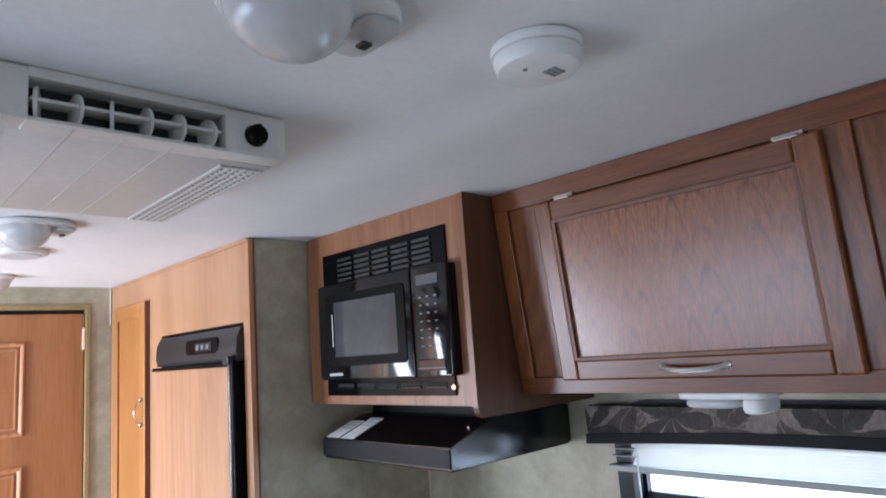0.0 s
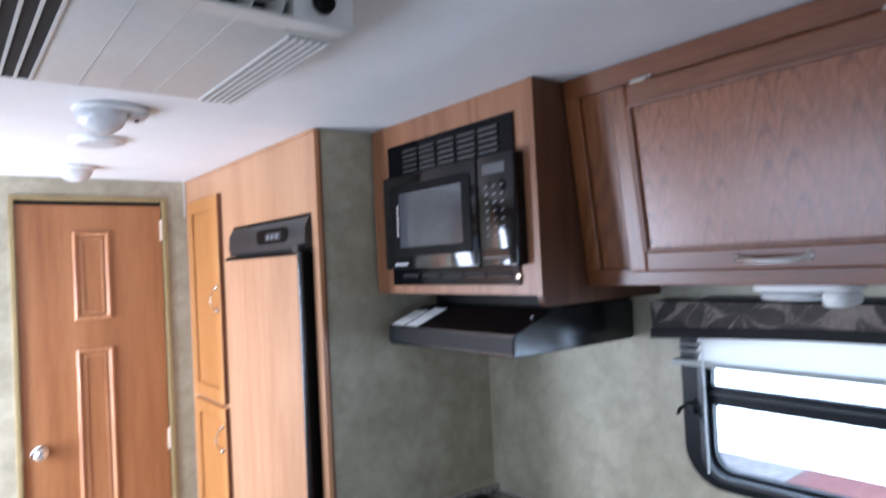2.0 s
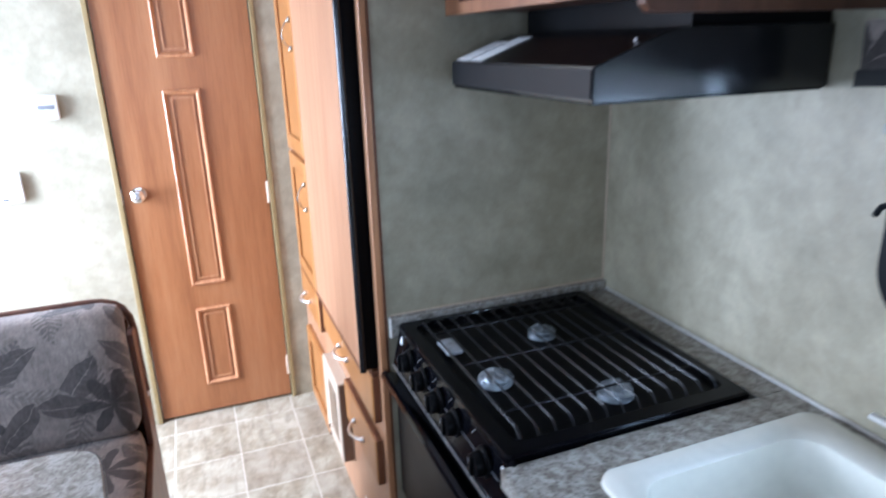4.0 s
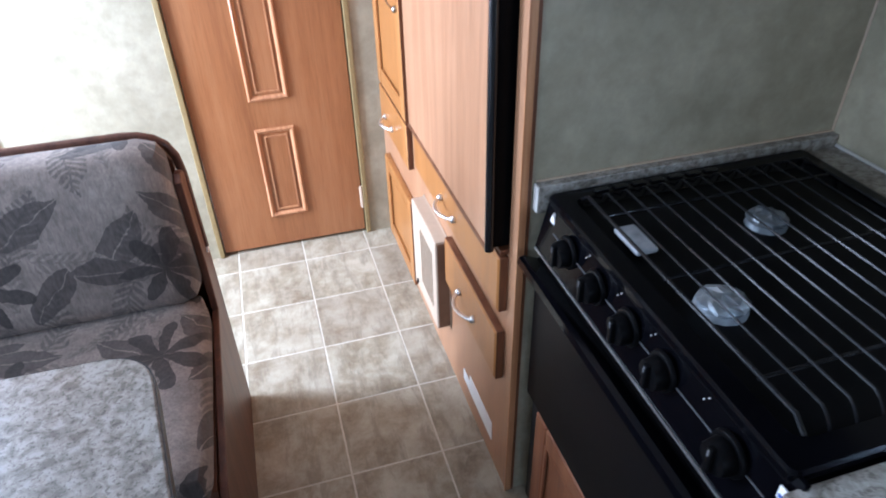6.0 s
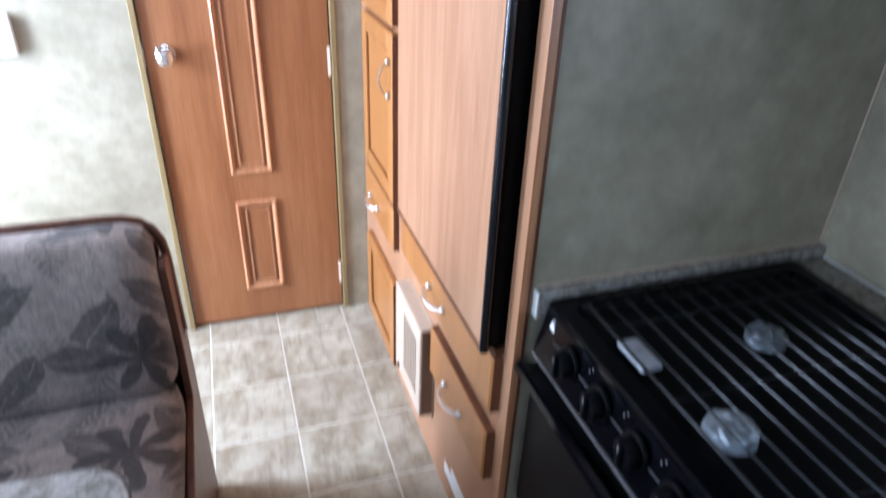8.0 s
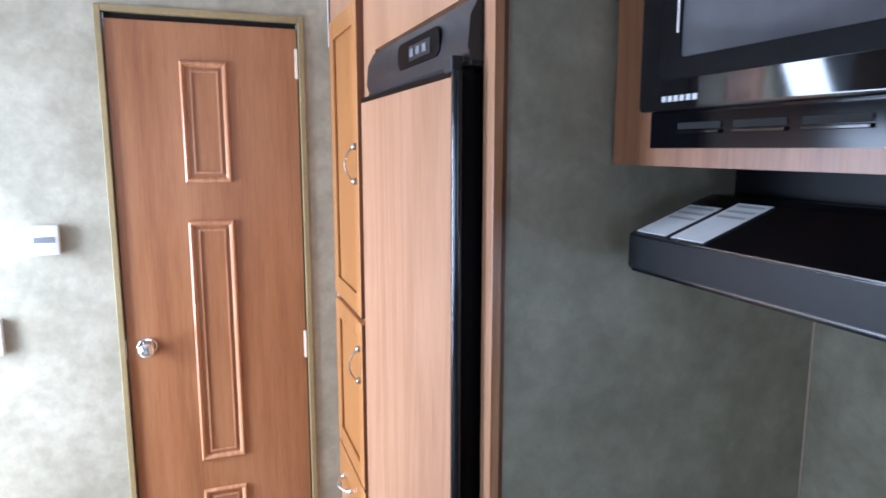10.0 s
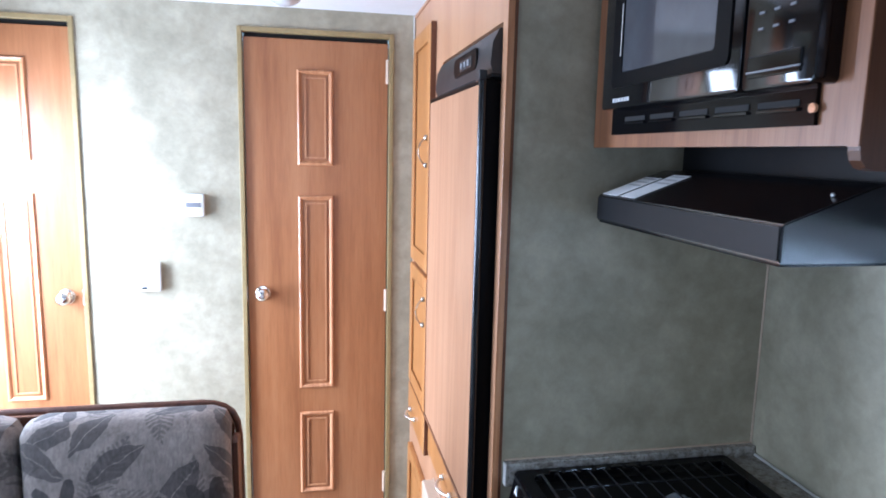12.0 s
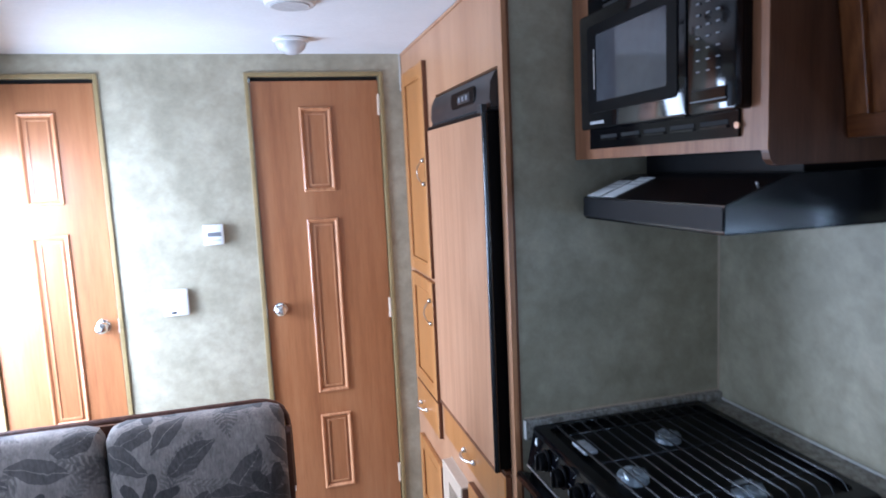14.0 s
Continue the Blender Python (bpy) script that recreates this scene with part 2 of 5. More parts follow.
def tile_print(name):
    """Slate-look vinyl tile, every tile cut from another part of the print."""
    n = Nodes(name, 0.42)
    v = n.obj(random_shift=True)
    big = n.noise(v, 8, 6, 0.62, 0.35)
    mid = n.noise(v, 34, 5, 0.7, 0.25)
    fine = n.noise(v, 180, 3)
    info = n.t.nodes.new("ShaderNodeObjectInfo")
    c = n.ramp(big, (0.3, (0.18, 0.14, 0.085)), (0.46, (0.31, 0.268, 0.18)), (0.64, (0.52, 0.485, 0.375)))
    c = n.mix(scaled(n, n.ramp(mid, (0.42, (0, 0, 0)), (0.62, (1, 1, 1))), 0, 0.45), c, (0.54, 0.5, 0.39))
    vein = n.noise(n.obj((1, 0.22, 1), (0, 0, 0.6), random_shift=True), 30, 4, 0.7, 0.3)
    c = n.mix(scaled(n, n.ramp(vein, (0.5, (0, 0, 0)), (0.64, (1, 1, 1))), 0, 0.5), c, (0.16, 0.133, 0.085))
    c = n.mix(scaled(n, fine, 0, 0.3), c, (0.17, 0.14, 0.11))
    c = n.mix(scaled(n, info.outputs["Random"], 0, 0.3), c, (0.22, 0.175, 0.13))
    n.color(c).rough(scaled(n, mid, 0.3, 0.55)).bump(n.math('ADD', n.math('ADD', mid, vein), n.math('MULTIPLY', fine, 0.3)), 0.4, 0.002)
    return n.m


def glass(name, tint=(0.95, 0.97, 0.97)):
    n = Nodes(name, 0.0)
    n.color(tint)
    n.b.inputs["Transmission Weight"].default_value = 1.0
    n.b.inputs["IOR"].default_value = 1.1
    return n.m


def steel(name, col, rough):
    n = Nodes(name, rough, 1.0)
    v = n.obj((1, 0.05, 1))
    a = n.noise(v, 300, 2)
    n.color(n.ramp(a, (0.3, tuple(c * 0.85 for c in col)), (0.7, col))).rough(scaled(n, a, rough * 0.7, rough * 1.4))
    return n.m


WALL = wallpaper("sage_vinyl_wall")
CEIL = plain("ceiling_white_vinyl", (0.72, 0.72, 0.72), 0.6, 0, 0.04, 90, 0.06)
OAK = wood("brown_oak", (0.095, 0.028, 0.006), (0.172, 0.057, 0.014), (0.235, 0.088, 0.025), 'z', 11, 0.3, 0.5, sw=0.6)
OAKPANEL = cathedral("flat_sawn_oak_panel")
OAKY = wood("brown_oak_rail", (0.095, 0.028, 0.006), (0.17, 0.056, 0.014), (0.23, 0.086, 0.025), 'y', 9, 0.3, 0.45, spread=0.3, sw=0.55)
# brown oak darkened for sides and bottoms the lamps would over-brighten
OAKX = wood("brown_oak_darkened", (0.05, 0.02, 0.009), (0.085, 0.035, 0.016), (0.115, 0.05, 0.024), 'z', 7, 0.4, 0.4)
FRAMEOAK = wood("light_oak_facing", (0.17, 0.07, 0.029), (0.25, 0.11, 0.048), (0.325, 0.16, 0.077), 'z', 7, 0.36, 0.35, spread=0.8, sw=0.45)
HONEY = wood("honey_laminate", (0.33, 0.165, 0.083), (0.43, 0.235, 0.122), (0.5, 0.295, 0.17), 'z', 4, 0.36, 0.2, spread=0.6, sw=0.4)
HONEYDOOR = wood("golden_oak_door", (0.29, 0.12, 0.03), (0.405, 0.182, 0.052), (0.49, 0.245, 0.08), 'z', 4, 0.34, 0.25, spread=0.6, sw=0.4)
EDGEWOOD = wood("dark_door_edge", (0.09, 0.03, 0.012), (0.14, 0.052, 0.02), (0.19, 0.075, 0.03), 'z', 8, 0.45, 0.3)
FRIDGEWOOD = wood("pinkish_maple_panel", (0.33, 0.167, 0.084), (0.44, 0.245, 0.135), (0.51, 0.305, 0.178), 'z', 8, 0.34, 0.25, spread=0.5, sw=0.45)
DOORWOOD = wood("cherry_laminate_door", (0.215, 0.082, 0.028), (0.32, 0.134, 0.048), (0.4, 0.192, 0.08), 'z', 3.5, 0.34, 0.25, spread=0.8, sw=0.45)
REDOAK = wood("reddish_oak_door", (0.18, 0.065, 0.027), (0.27, 0.105, 0.047), (0.34, 0.15, 0.072), 'z', 8, 0.4, 0.35)
MOULD = wood("cherry_moulding", (0.34, 0.15, 0.065), (0.44, 0.205, 0.09), (0.53, 0.28, 0.135), 'z', 9, 0.32, 0.15)
JAMB = plain("olive_gold_jamb", (0.27, 0.2, 0.085), 0.45, 0, 0.15, 60)
DARKWOOD = wood("red_brown_seat_panel", (0.06, 0.02, 0.011), (0.1, 0.038, 0.02), (0.145, 0.06, 0.033), 'z', 8, 0.4, 0.3)
COUNTER = speckle("granite_laminate", 0.8)
TABLETOP = speckle("grey_table_laminate", 0.56, False)
FABRIC = leaf_fabric("leaf_upholstery")
# same print darkened by 0.8 for the shadow over the window
VALANCEFABRIC = leaf_fabric("leaf_valance_shaded", 1, 0.8)
TILE = tile_print("slate_vinyl_tile")
GROUT = plain("tile_joint", (0.56, 0.52, 0.43), 0.6, 0, 0.15, 90)
BLACK = dull(plain("black_enamel", (0.002, 0.002, 0.003), 0.12, 0, 0.2, 50, 0.02), 0.11)
BLACKSATIN = dull(plain("black_satin", (0.0035, 0.0035, 0.004), 0.36, 0, 0.2, 80, 0.05), 0.07)
HOODFRONT = dull(plain("hood_front_band", (0.007, 0.007, 0.008), 0.4, 0, 0.2, 60, 0.03), 0.14)
BLACKGLOSS = dull(plain("black_gloss_plastic", (0.004, 0.004, 0.005), 0.06, 0, 0.2, 30, 0.01), 0.35)
HOODGREY = dull(plain("hood_enamel", (0.006, 0.0065, 0.008), 0.19, 0, 0.2, 60, 0.02), 0.6)
RUBBER = dull(plain("black_rubber_frame", (0.006, 0.007, 0.009), 0.36, 0, 0.2, 90, 0.05), 0.13)
CHARCOAL = plain("charcoal_plastic", (0.016, 0.0165, 0.018), 0.4, 0, 0.15, 90, 0.05)
# near-black stands for shade inside gaps, slots and outlets; also dark trim
VOID = plain("dark_cavity", (0.004, 0.004, 0.004), 0.8, 0, 0.1, 60)
WHITE = plain("white_plastic", (0.72, 0.72, 0.7), 0.38, 0, 0.05, 60, 0.03)
CREAM = plain("cream_plastic", (0.62, 0.6, 0.56), 0.45, 0, 0.06, 60, 0.04)
ALMOND = plain("almond_enamel", (0.52, 0.41, 0.3), 0.4, 0, 0.06, 60, 0.03)
SINKWHITE = plain("white_acrylic", (0.7, 0.69, 0.61), 0.22, 0, 0.04, 40, 0.02)
PAPER = plain("white_paper", (0.86, 0.86, 0.85), 0.6, 0, 0.05, 80, 0.03)
VENTSLOT = plain("beige_slot", (0.44, 0.345, 0.25), 0.6)
BLUEPRINT = plain("blue_print", (0.05, 0.1, 0.35), 0.5)
LOUVRE = plain("black_louvre_plastic", (0.02, 0.02, 0.021), 0.3, 0, 0.2, 60, 0.03)
INK = plain("grey_print", (0.16, 0.16, 0.17), 0.6)
PALEINK = plain("pale_print", (0.5, 0.5, 0.5), 0.5)
CHROME = steel("chrome", (0.8, 0.8, 0.8), 0.1)
NICKEL = steel("brushed_nickel", (0.88, 0.86, 0.83), 0.4)
WIRE = dull(plain("black_wire", (0.008, 0.008, 0.009), 0.24, 0, 0.2, 90, 0.05), 0.22)
DARKNICKEL = steel("aged_nickel", (0.5, 0.46, 0.4), 0.3)
PACKET = plain("clear_packet", (0.3, 0.31, 0.33), 0.15, 0, 0.4, 40, 0.3)
BURNER = plain("foil_grey_burner", (0.3, 0.33, 0.36), 0.35, 0.5, 0.35, 45, 0.25)
LENS = plain("frosted_lens", (0.78, 0.78, 0.78), 0.18, 0, 0.06, 40, 0.08)
LENS.node_tree.nodes["Principled BSDF"].inputs["Transmission Weight"].default_value = 0.35
GLASS = glass("clear_pane")
WINDOWGLASS = plain("oven_window", (0.06, 0.062, 0.07), 0.05, 0, 0.15, 20, 0.01)
GROUNDMAT = plain("pale_gravel", (0.55, 0.54, 0.52), 0.9, 0, 0.25, 6, 0.4)
# pale red for the invented mound outside the sink window
REDPAINT = plain("pale_red_mound", (0.5, 0.26, 0.24), 0.4, 0, 0.15, 9)
VINYLBLIND = plain("white_blind_slat", (0.75, 0.76, 0.76), 0.4, 0, 0.04, 60)


def backlit(name, col):
    """Thin vinyl that lets daylight through."""
    n = Nodes(name, 0.4)
    n.color(n.ramp(n.noise(n.obj(), 40, 2), (0.3, tuple(c * 0.95 for c in col)), (0.7, col)))
    tr = n.t.nodes.new("ShaderNodeBsdfTranslucent")
    tr.inputs[0].default_value = (*col, 1)
    mx = n.t.nodes.new("ShaderNodeMixShader")
    mx.inputs[0].default_value = 0.6
    n.t.links.new(n.b.outputs[0], mx.inputs[1])
    n.t.links.new(tr.outputs[0], mx.inputs[2])
    n.t.links.new(mx.outputs[0], n.t.nodes["Material Output"].inputs[0])
    return n.m


SLAT = backlit("translucent_slat", (0.9, 0.885, 0.86))
BLINDRAIL = plain("grey_blind_rail", (0.3, 0.31, 0.29), 0.45, 0, 0.08, 60)

# ---- mesh helpers ----
ORG = {}


def thing(name, label, category, loc=(0, 0, 0), group="", kind="", off=(0, 0, 0)):
    """An Empty that carries parts; off moves the whole thing."""
    ob = new(name)
    ob.empty_display_size = 0.05
    ob.location = Vector(loc) + Vector(off)
    ORG[ob.name] = Vector(loc)
    return tagged(ob, label, category, group, kind)


def part(name, bm, material, parent, label="", smooth=False):
    """One mesh under a thing or a part, given in world metres."""
    me = bpy.data.meshes.new(name)
    o = ORG[parent.name] if parent else Vector()
    bmesh.ops.translate(bm, vec=-o, verts=bm.verts)
    bmesh.ops.recalc_face_normals(bm, faces=bm.faces)
    bm.to_mesh(me)
    bm.free()
    me.materials.append(material)
    if smooth:
        for p in me.polygons:
            p.use_smooth = True
        me.set_sharp_from_angle(angle=radians(35))
    ob = new(name, me)
    if parent:
        ob.parent = parent
        ORG[ob.name] = o
    if label:
        ob["label"] = label
    return ob


def structure(name, bm, material, label, category):
    ob = part(name, bm, material, None)
    ORG[ob.name] = Vector()
    return tagged(ob, label, category, "", "structure")


def merge(bm, tmp, m=None):
    if m is not None:
        tmp.transform(m)
    me = bpy.data.meshes.new("tmp")
    tmp.to_mesh(me)
    tmp.free()
    bm.from_mesh(me)
    bpy.data.meshes.remove(me)
    return bm


def box(x0, x1, y0, y1, z0, z1, bev=0.0, seg=2, bm=None, m=None):
    t = bmesh.new()
    bmesh.ops.create_cube(t, size=1)
    for v in t.verts:
        v.co = Vector(((x0 + x1) / 2 + v.co.x * (x1 - x0), (y0 + y1) / 2 + v.co.y * (y1 - y0), (z0 + z1) / 2 + v.co.z * (z1 - z0)))
    if bev:
        bmesh.ops.bevel(t, geom=t.edges, offset=bev, segments=seg, profile=0.5, affect='EDGES')
    return merge(bm if bm else bmesh.new(), t, m)


def cyl(p0, p1, r, r2=None, seg=20, bev=0.0, bm=None, m=None):
    p0, p1 = Vector(p0), Vector(p1)
    t = bmesh.new()
    bmesh.ops.create_cone(t, cap_ends=True, segments=seg, radius1=r, radius2=r if r2 is None else r2, depth=(p1 - p0).length)
    if bev:
        caps = [e for e in t.edges if abs(e.verts[0].co.z - e.verts[1].co.z) < 1e-6]
        bmesh.ops.bevel(t, geom=caps, offset=bev, segments=2, profile=0.5, affect='EDGES')
    t.transform(Matrix.Translation((p0 + p1) / 2) @ (p1 - p0).to_track_quat('Z', 'Y').to_matrix().to_4x4())
    return merge(bm if bm else bmesh.new(), t, m)


def ball(c, r, squash=(1, 1, 1), seg=16, bm=None):
    t = bmesh.new()
    bmesh.ops.create_uvsphere(t, u_segments=seg, v_segments=max(6, seg // 2), radius=r)
    t.transform(Matrix.Translation(c) @ Matrix.Diagonal((*squash, 1)))
    return merge(bm if bm else bmesh.new(), t)


def tube(pts, r, seg=8, bm=None, flat=1.0, m=None):
    """A round or flattened bar swept along points."""
    pts = [Vector(p) for p in pts]
    t = bmesh.new()
    rings = []
    for k, p in enumerate(pts):
        d = (pts[min(k + 1, len(pts) - 1)] - pts[max(k - 1, 0)]).normalized()
        side = d.cross(Vector((0.03, 0.02, 1)))
        if side.length < 0.2:
            side = d.cross(Vector((1, 0.1, 0)))
        side.normalize()
        up = side.cross(d)
        rings.append([t.verts.new(p + side * (r * math.cos(a)) + up * (r * flat * math.sin(a))) for a in (2 * math.pi * j / seg for j in range(seg))])
    for a, b in zip(rings, rings[1:]):
        for j in range(seg):
            t.faces.new((a[j], a[(j + 1) % seg], b[(j + 1) % seg], b[j]))
    t.faces.new(rings[0])
    t.faces.new(rings[-1])
    return merge(bm if bm else bmesh.new(), t, m)


def rrect(a0, a1, b0, b1, r, n=6):
    """Outline of a rounded rectangle."""
    out = []
    for ca, cb, s in ((a1 - r, b1 - r, 0), (a0 + r, b1 - r, 90), (a0 + r, b0 + r, 180), (a1 - r, b0 + r, 270)):
        for k in range(n + 1):
            q = radians(s + 90 * k / n)
            out.append((ca + r * math.cos(q), cb + r * math.sin(q)))
    return out


def lift(axis, a, b, h):
    return {'x': (h, a, b), 'y': (a, h, b), 'z': (a, b, h)}[axis]


def slab(outline, axis, h0, h1, bev=0.0, bm=None, seg=2):
    """A flat outline given thickness along one axis."""
    t = bmesh.new()
    lo = [t.verts.new(lift(axis, a, b, h0)) for a, b in outline]
    hi = [t.verts.new(lift(axis, a, b, h1)) for a, b in outline]
    caps = [t.faces.new(lo), t.faces.new(hi)]
    for k in range(len(lo)):
        j = (k + 1) % len(lo)
        t.faces.new((lo[k], lo[j], hi[j], hi[k]))
    bmesh.ops.recalc_face_normals(t, faces=t.faces)
    if bev:
        es = {e for f in caps for e in f.edges}
        bmesh.ops.bevel(t, geom=list(es), offset=bev, segments=seg, profile=0.5, affect='EDGES')
    return merge(bm if bm else bmesh.new(), t)


def ring(outer, inner, axis, h0, h1, bm=None, bev=0.0):
    """A frame between two outlines with the same number of corners."""
    t = bmesh.new()
    v = [[t.verts.new(lift(axis, a, b, h)) for a, b in o] for o in (outer, inner) for h in (h0, h1)]
    n = len(outer)
    for k in range(n):
        j = (k + 1) % n
        o0, o1, i0, i1 = v
        t.faces.new((o0[k], o0[j], o1[j], o1[k]))
        t.faces.new((i0[k], i1[k], i1[j], i0[j]))
        t.faces.new((o1[k], o1[j], i1[j], i1[k]))
        t.faces.new((o0[k], i0[k], i0[j], o0[j]))
    if bev:
        es = [e for e in t.edges if abs(sum((e.verts[0].co - e.verts[1].co)[q] for q in (0,)) if axis == 'x' else 1) < 1e-6 and len(e.link_faces) == 2]
        bmesh.ops.bevel(t, geom=es, offset=bev, segments=2, profile=0.5, affect='EDGES')
    return merge(bm if bm else bmesh.new(), t)


def rect(a0, a1, b0, b1):
    return [(a1, b1), (a0, b1), (a0, b0), (a1, b0)]


def frustum(a0, a1, b0, b1, axis, h0, h1, inset, bm=None):
    """A raised field: a rectangle that draws in by inset towards h1."""
    t = bmesh.new()
    lo = [t.verts.new(lift(axis, a, b, h0)) for a, b in rect(a0, a1, b0, b1)]
    hi = [t.verts.new(lift(axis, a, b, h1)) for a, b in rect(a0 + inset, a1 - inset, b0 + inset, b1 - inset)]
    t.faces.new(lo)
    t.faces.new(hi)
    for k in range(4):
        j = (k + 1) % 4
        t.faces.new((lo[k], lo[j], hi[j], hi[k]))
    return merge(bm if bm else bmesh.new(), t)

# ---- the shell ----
XK, YR, XW, YF, H = 1.56, 3.043, -0.98, -2.6, 2.06   # kitchen wall, rear wall, far side wall, front wall, ceiling
T = 0.05


def wall_with_holes(axis, h0, h1, a0, a1, z0, z1, holes):
    """A wall with rectangular openings through it; holes as (a0, a1, z0, z1), side by side."""
    bm = bmesh.new()

    def put(p0, p1, q0, q1):
        if p1 - p0 > 1e-4 and q1 - q0 > 1e-4:
            if axis == 'x':
                box(h0, h1, p0, p1, q0, q1, bm=bm)
            else:
                box(p0, p1, h0, h1, q0, q1, bm=bm)
    cur = a0
    for b0, b1, c0, c1 in sorted(holes):
        put(cur, b0, z0, z1)
        put(b0, b1, z0, c0)
        put(b0, b1, c1, z1)
        cur = b1
    put(cur, a1, z0, z1)
    return bm


structure("wall_east", wall_with_holes('x', XK, XK + T, YF, YR + T, 0, H, [(0.33, 0.99, 1.065, 1.49)]), WALL, "mottled sage vinyl kitchen wall with a window opening", "wall")
structure("wall_north", wall_with_holes('y', YR, YR + T, XW - T, XK, 0, H, [(0.262, 0.818, 0, 1.972), (-0.765, -0.308, 0, 1.972)]), WALL, "mottled sage vinyl partition with two doorways", "wall")
# the opening at negative y is unseen, assumed to let in sky light
structure("wall_west", wall_with_holes('x', XW - T, XW, YF, YR, 0, H, [(2.38, 2.98, 0.0, 1.88), (0.72, 1.98, 0.97, 1.58), (-2.05, -1.25, 0.9, 1.6)]), WALL, "mottled sage vinyl outer wall with window and entry openings", "wall")
# unseen wall; its opening is added for the front fill lamp
structure("wall_south", wall_with_holes('y', YF - T, YF, XW - T, XK + T, 0, H, [(-0.6, 0.8, 0.85, 1.75)]), WALL, "mottled sage vinyl front wall, unseen, with an assumed wide opening", "wall")
structure("ceiling", box(XW - T, XK + T, YF - T, YR + T, H, H + 0.05), CEIL, "smooth white vinyl trailer ceiling", "ceiling")
floor = structure("floor", box(XW - T, XK + T, YF - T, YR + 0.9, -0.06, -0.001), GROUT, "slate-look vinyl floor with pale tile joints", "floor")
# closets behind the two doors close the place
structure("wall_behind_doors", box(XW - T, XK + T, YR + 0.85, YR + 0.9, 0, H), WALL, "plain wall behind the doors", "wall")
structure("trim_corner", box(0.905, 0.909, YR - 0.006, YR - 0.001, 1.9, H - 0.001, 0.002), CREAM, "thin pale corner bead beside the pantry", "trim")
structure("trim_splash_corner", cyl((XK - 0.002, 1.786, 0.862), (XK - 0.002, 1.786, 1.42), 0.0022, seg=8), ALMOND, "thin pale bead in the wall corner", "trim")
structure("ground", box(-400, 400, -400, 400, -1.0, -0.9), GROUNDMAT, "pale gravel yard outside the trailer", "ground")


# ---- doors in the rear wall ----
def knob_set(parent, x, z, y):
    k = part("door_knob", cyl((x, y, z), (x, y - 0.008, z), 0.031, 0.027, 28, 0.002), CHROME, parent, "round polished chrome knob", True)
    b = cyl((x, y - 0.008, z), (x, y - 0.032, z), 0.012, 0.013, 16)
    ball((x, y - 0.045, z), 0.025, (1, 0.72, 1), 22, b)
    part("grip", b, CHROME, k, smooth=True)
    part("keyway", cyl((x, y - 0.062, z), (x, y - 0.0645, z), 0.007, seg=14), NICKEL, k)


def panel_moulding(parent, x0, x1, z0, z1, y):
    """A stuck-on frame of half-round bead with a sunk step inside."""
    b = bmesh.new()
    w = 0.017
    prof = ((0.0, 0.0), (0.002, 0.006), (0.006, 0.009), (0.011, 0.0075), (w, 0.0))
    for (i0, d0), (i1, d1) in zip(prof, prof[1:]):
        o = rect(x0 + i0, x1 - i0, z0 + i0, z1 - i0)
        i = rect(x0 + i1, x1 - i1, z0 + i1, z1 - i1)
        for k in range(4):
            j = (k + 1) % 4
            b.faces.new([b.verts.new(q) for q in ((o[k][0], y - d0, o[k][1]), (o[j][0], y - d0, o[j][1]), (i[j][0], y - d1, i[j][1]), (i[k][0], y - d1, i[k][1]))])
    bmesh.ops.remove_doubles(b, verts=b.verts, dist=1e-5)
    m = part("moulding", b, MOULD, parent)
    g = 0.027
    b = bmesh.new()
    ring(rect(x0 + g, x1 - g, z0 + g, z1 - g), rect(x0 + g + 0.006, x1 - g - 0.006, z0 + g + 0.006, z1 - g - 0.006), 'y', y - 0.0005, y - 0.004, b)
    part("inner_bead", b, MOULD, m)


def rear_door(x0, x1, px0, px1, knob_x, hinge_x, name, label):
    y = YR + 0.006
    d = part(name, box(x0, x1, y, y + 0.035, 0.012, 1.95, 0.002), DOORWOOD, None)
    ORG[d.name] = Vector()
    tagged(d, label, "door", "rear wall doors", "structure")
    for z0, z1 in ((1.482, 1.841), (0.588, 1.366), (0.137, 0.487)):
        panel_moulding(d, px0, px1, z0, z1, y)
    knob_set(d, knob_x, 0.984, y)
    for z in (1.80, 0.90, 0.115):
        h = box(hinge_x - 0.011, hinge_x + 0.004, y - 0.006, y + 0.002, z, z + 0.09, 0.0015)
        cyl((hinge_x - 0.004, y - 0.007, z), (hinge_x - 0.004, y - 0.007, z + 0.09), 0.0045, seg=10, bm=h)
        part("hinge", h, ALMOND, d, "small pale steel hinge")
    sx = x0 - 0.008 if knob_x < (x0 + x1) / 2 else x1 + 0.008
    part("strike_plate", box(sx - 0.006, sx + 0.006, y - 0.012, y - 0.006, 0.953, 1.013, 0.001), NICKEL, d)
    # black filler draws the shaded gap over the door head
    part("head_gap", box(x0, x1, y + 0.01, y + 0.03, 1.9505, 1.9665), VOID, d)
    # casing
    c = bmesh.new()
    ww = 0.017
    box(x0 - 0.004 - ww, x0 - 0.004, YR - 0.008, YR + 0.04, 0.0, 1.985, 0.002, bm=c)
    box(x1 + 0.004, x1 + 0.004 + ww, YR - 0.008, YR + 0.04, 0.0, 1.985, 0.002, bm=c)
    box(x0 - 0.004, x1 + 0.004, YR - 0.008, YR + 0.04, 1.967, 1.985, 0.002, bm=c)
    structure("door_casing", c, JAMB, "narrow olive-gold door casing", "door frame")


rear_door(0.272, 0.808, 0.464, 0.599, 0.327, 0.811, "door_1", "closed cherry laminate door with three raised panel mouldings")
rear_door(-0.755, -0.318, -0.596, -0.46, -0.373, -0.758, "door_2", "closed cherry laminate door lit by daylight")


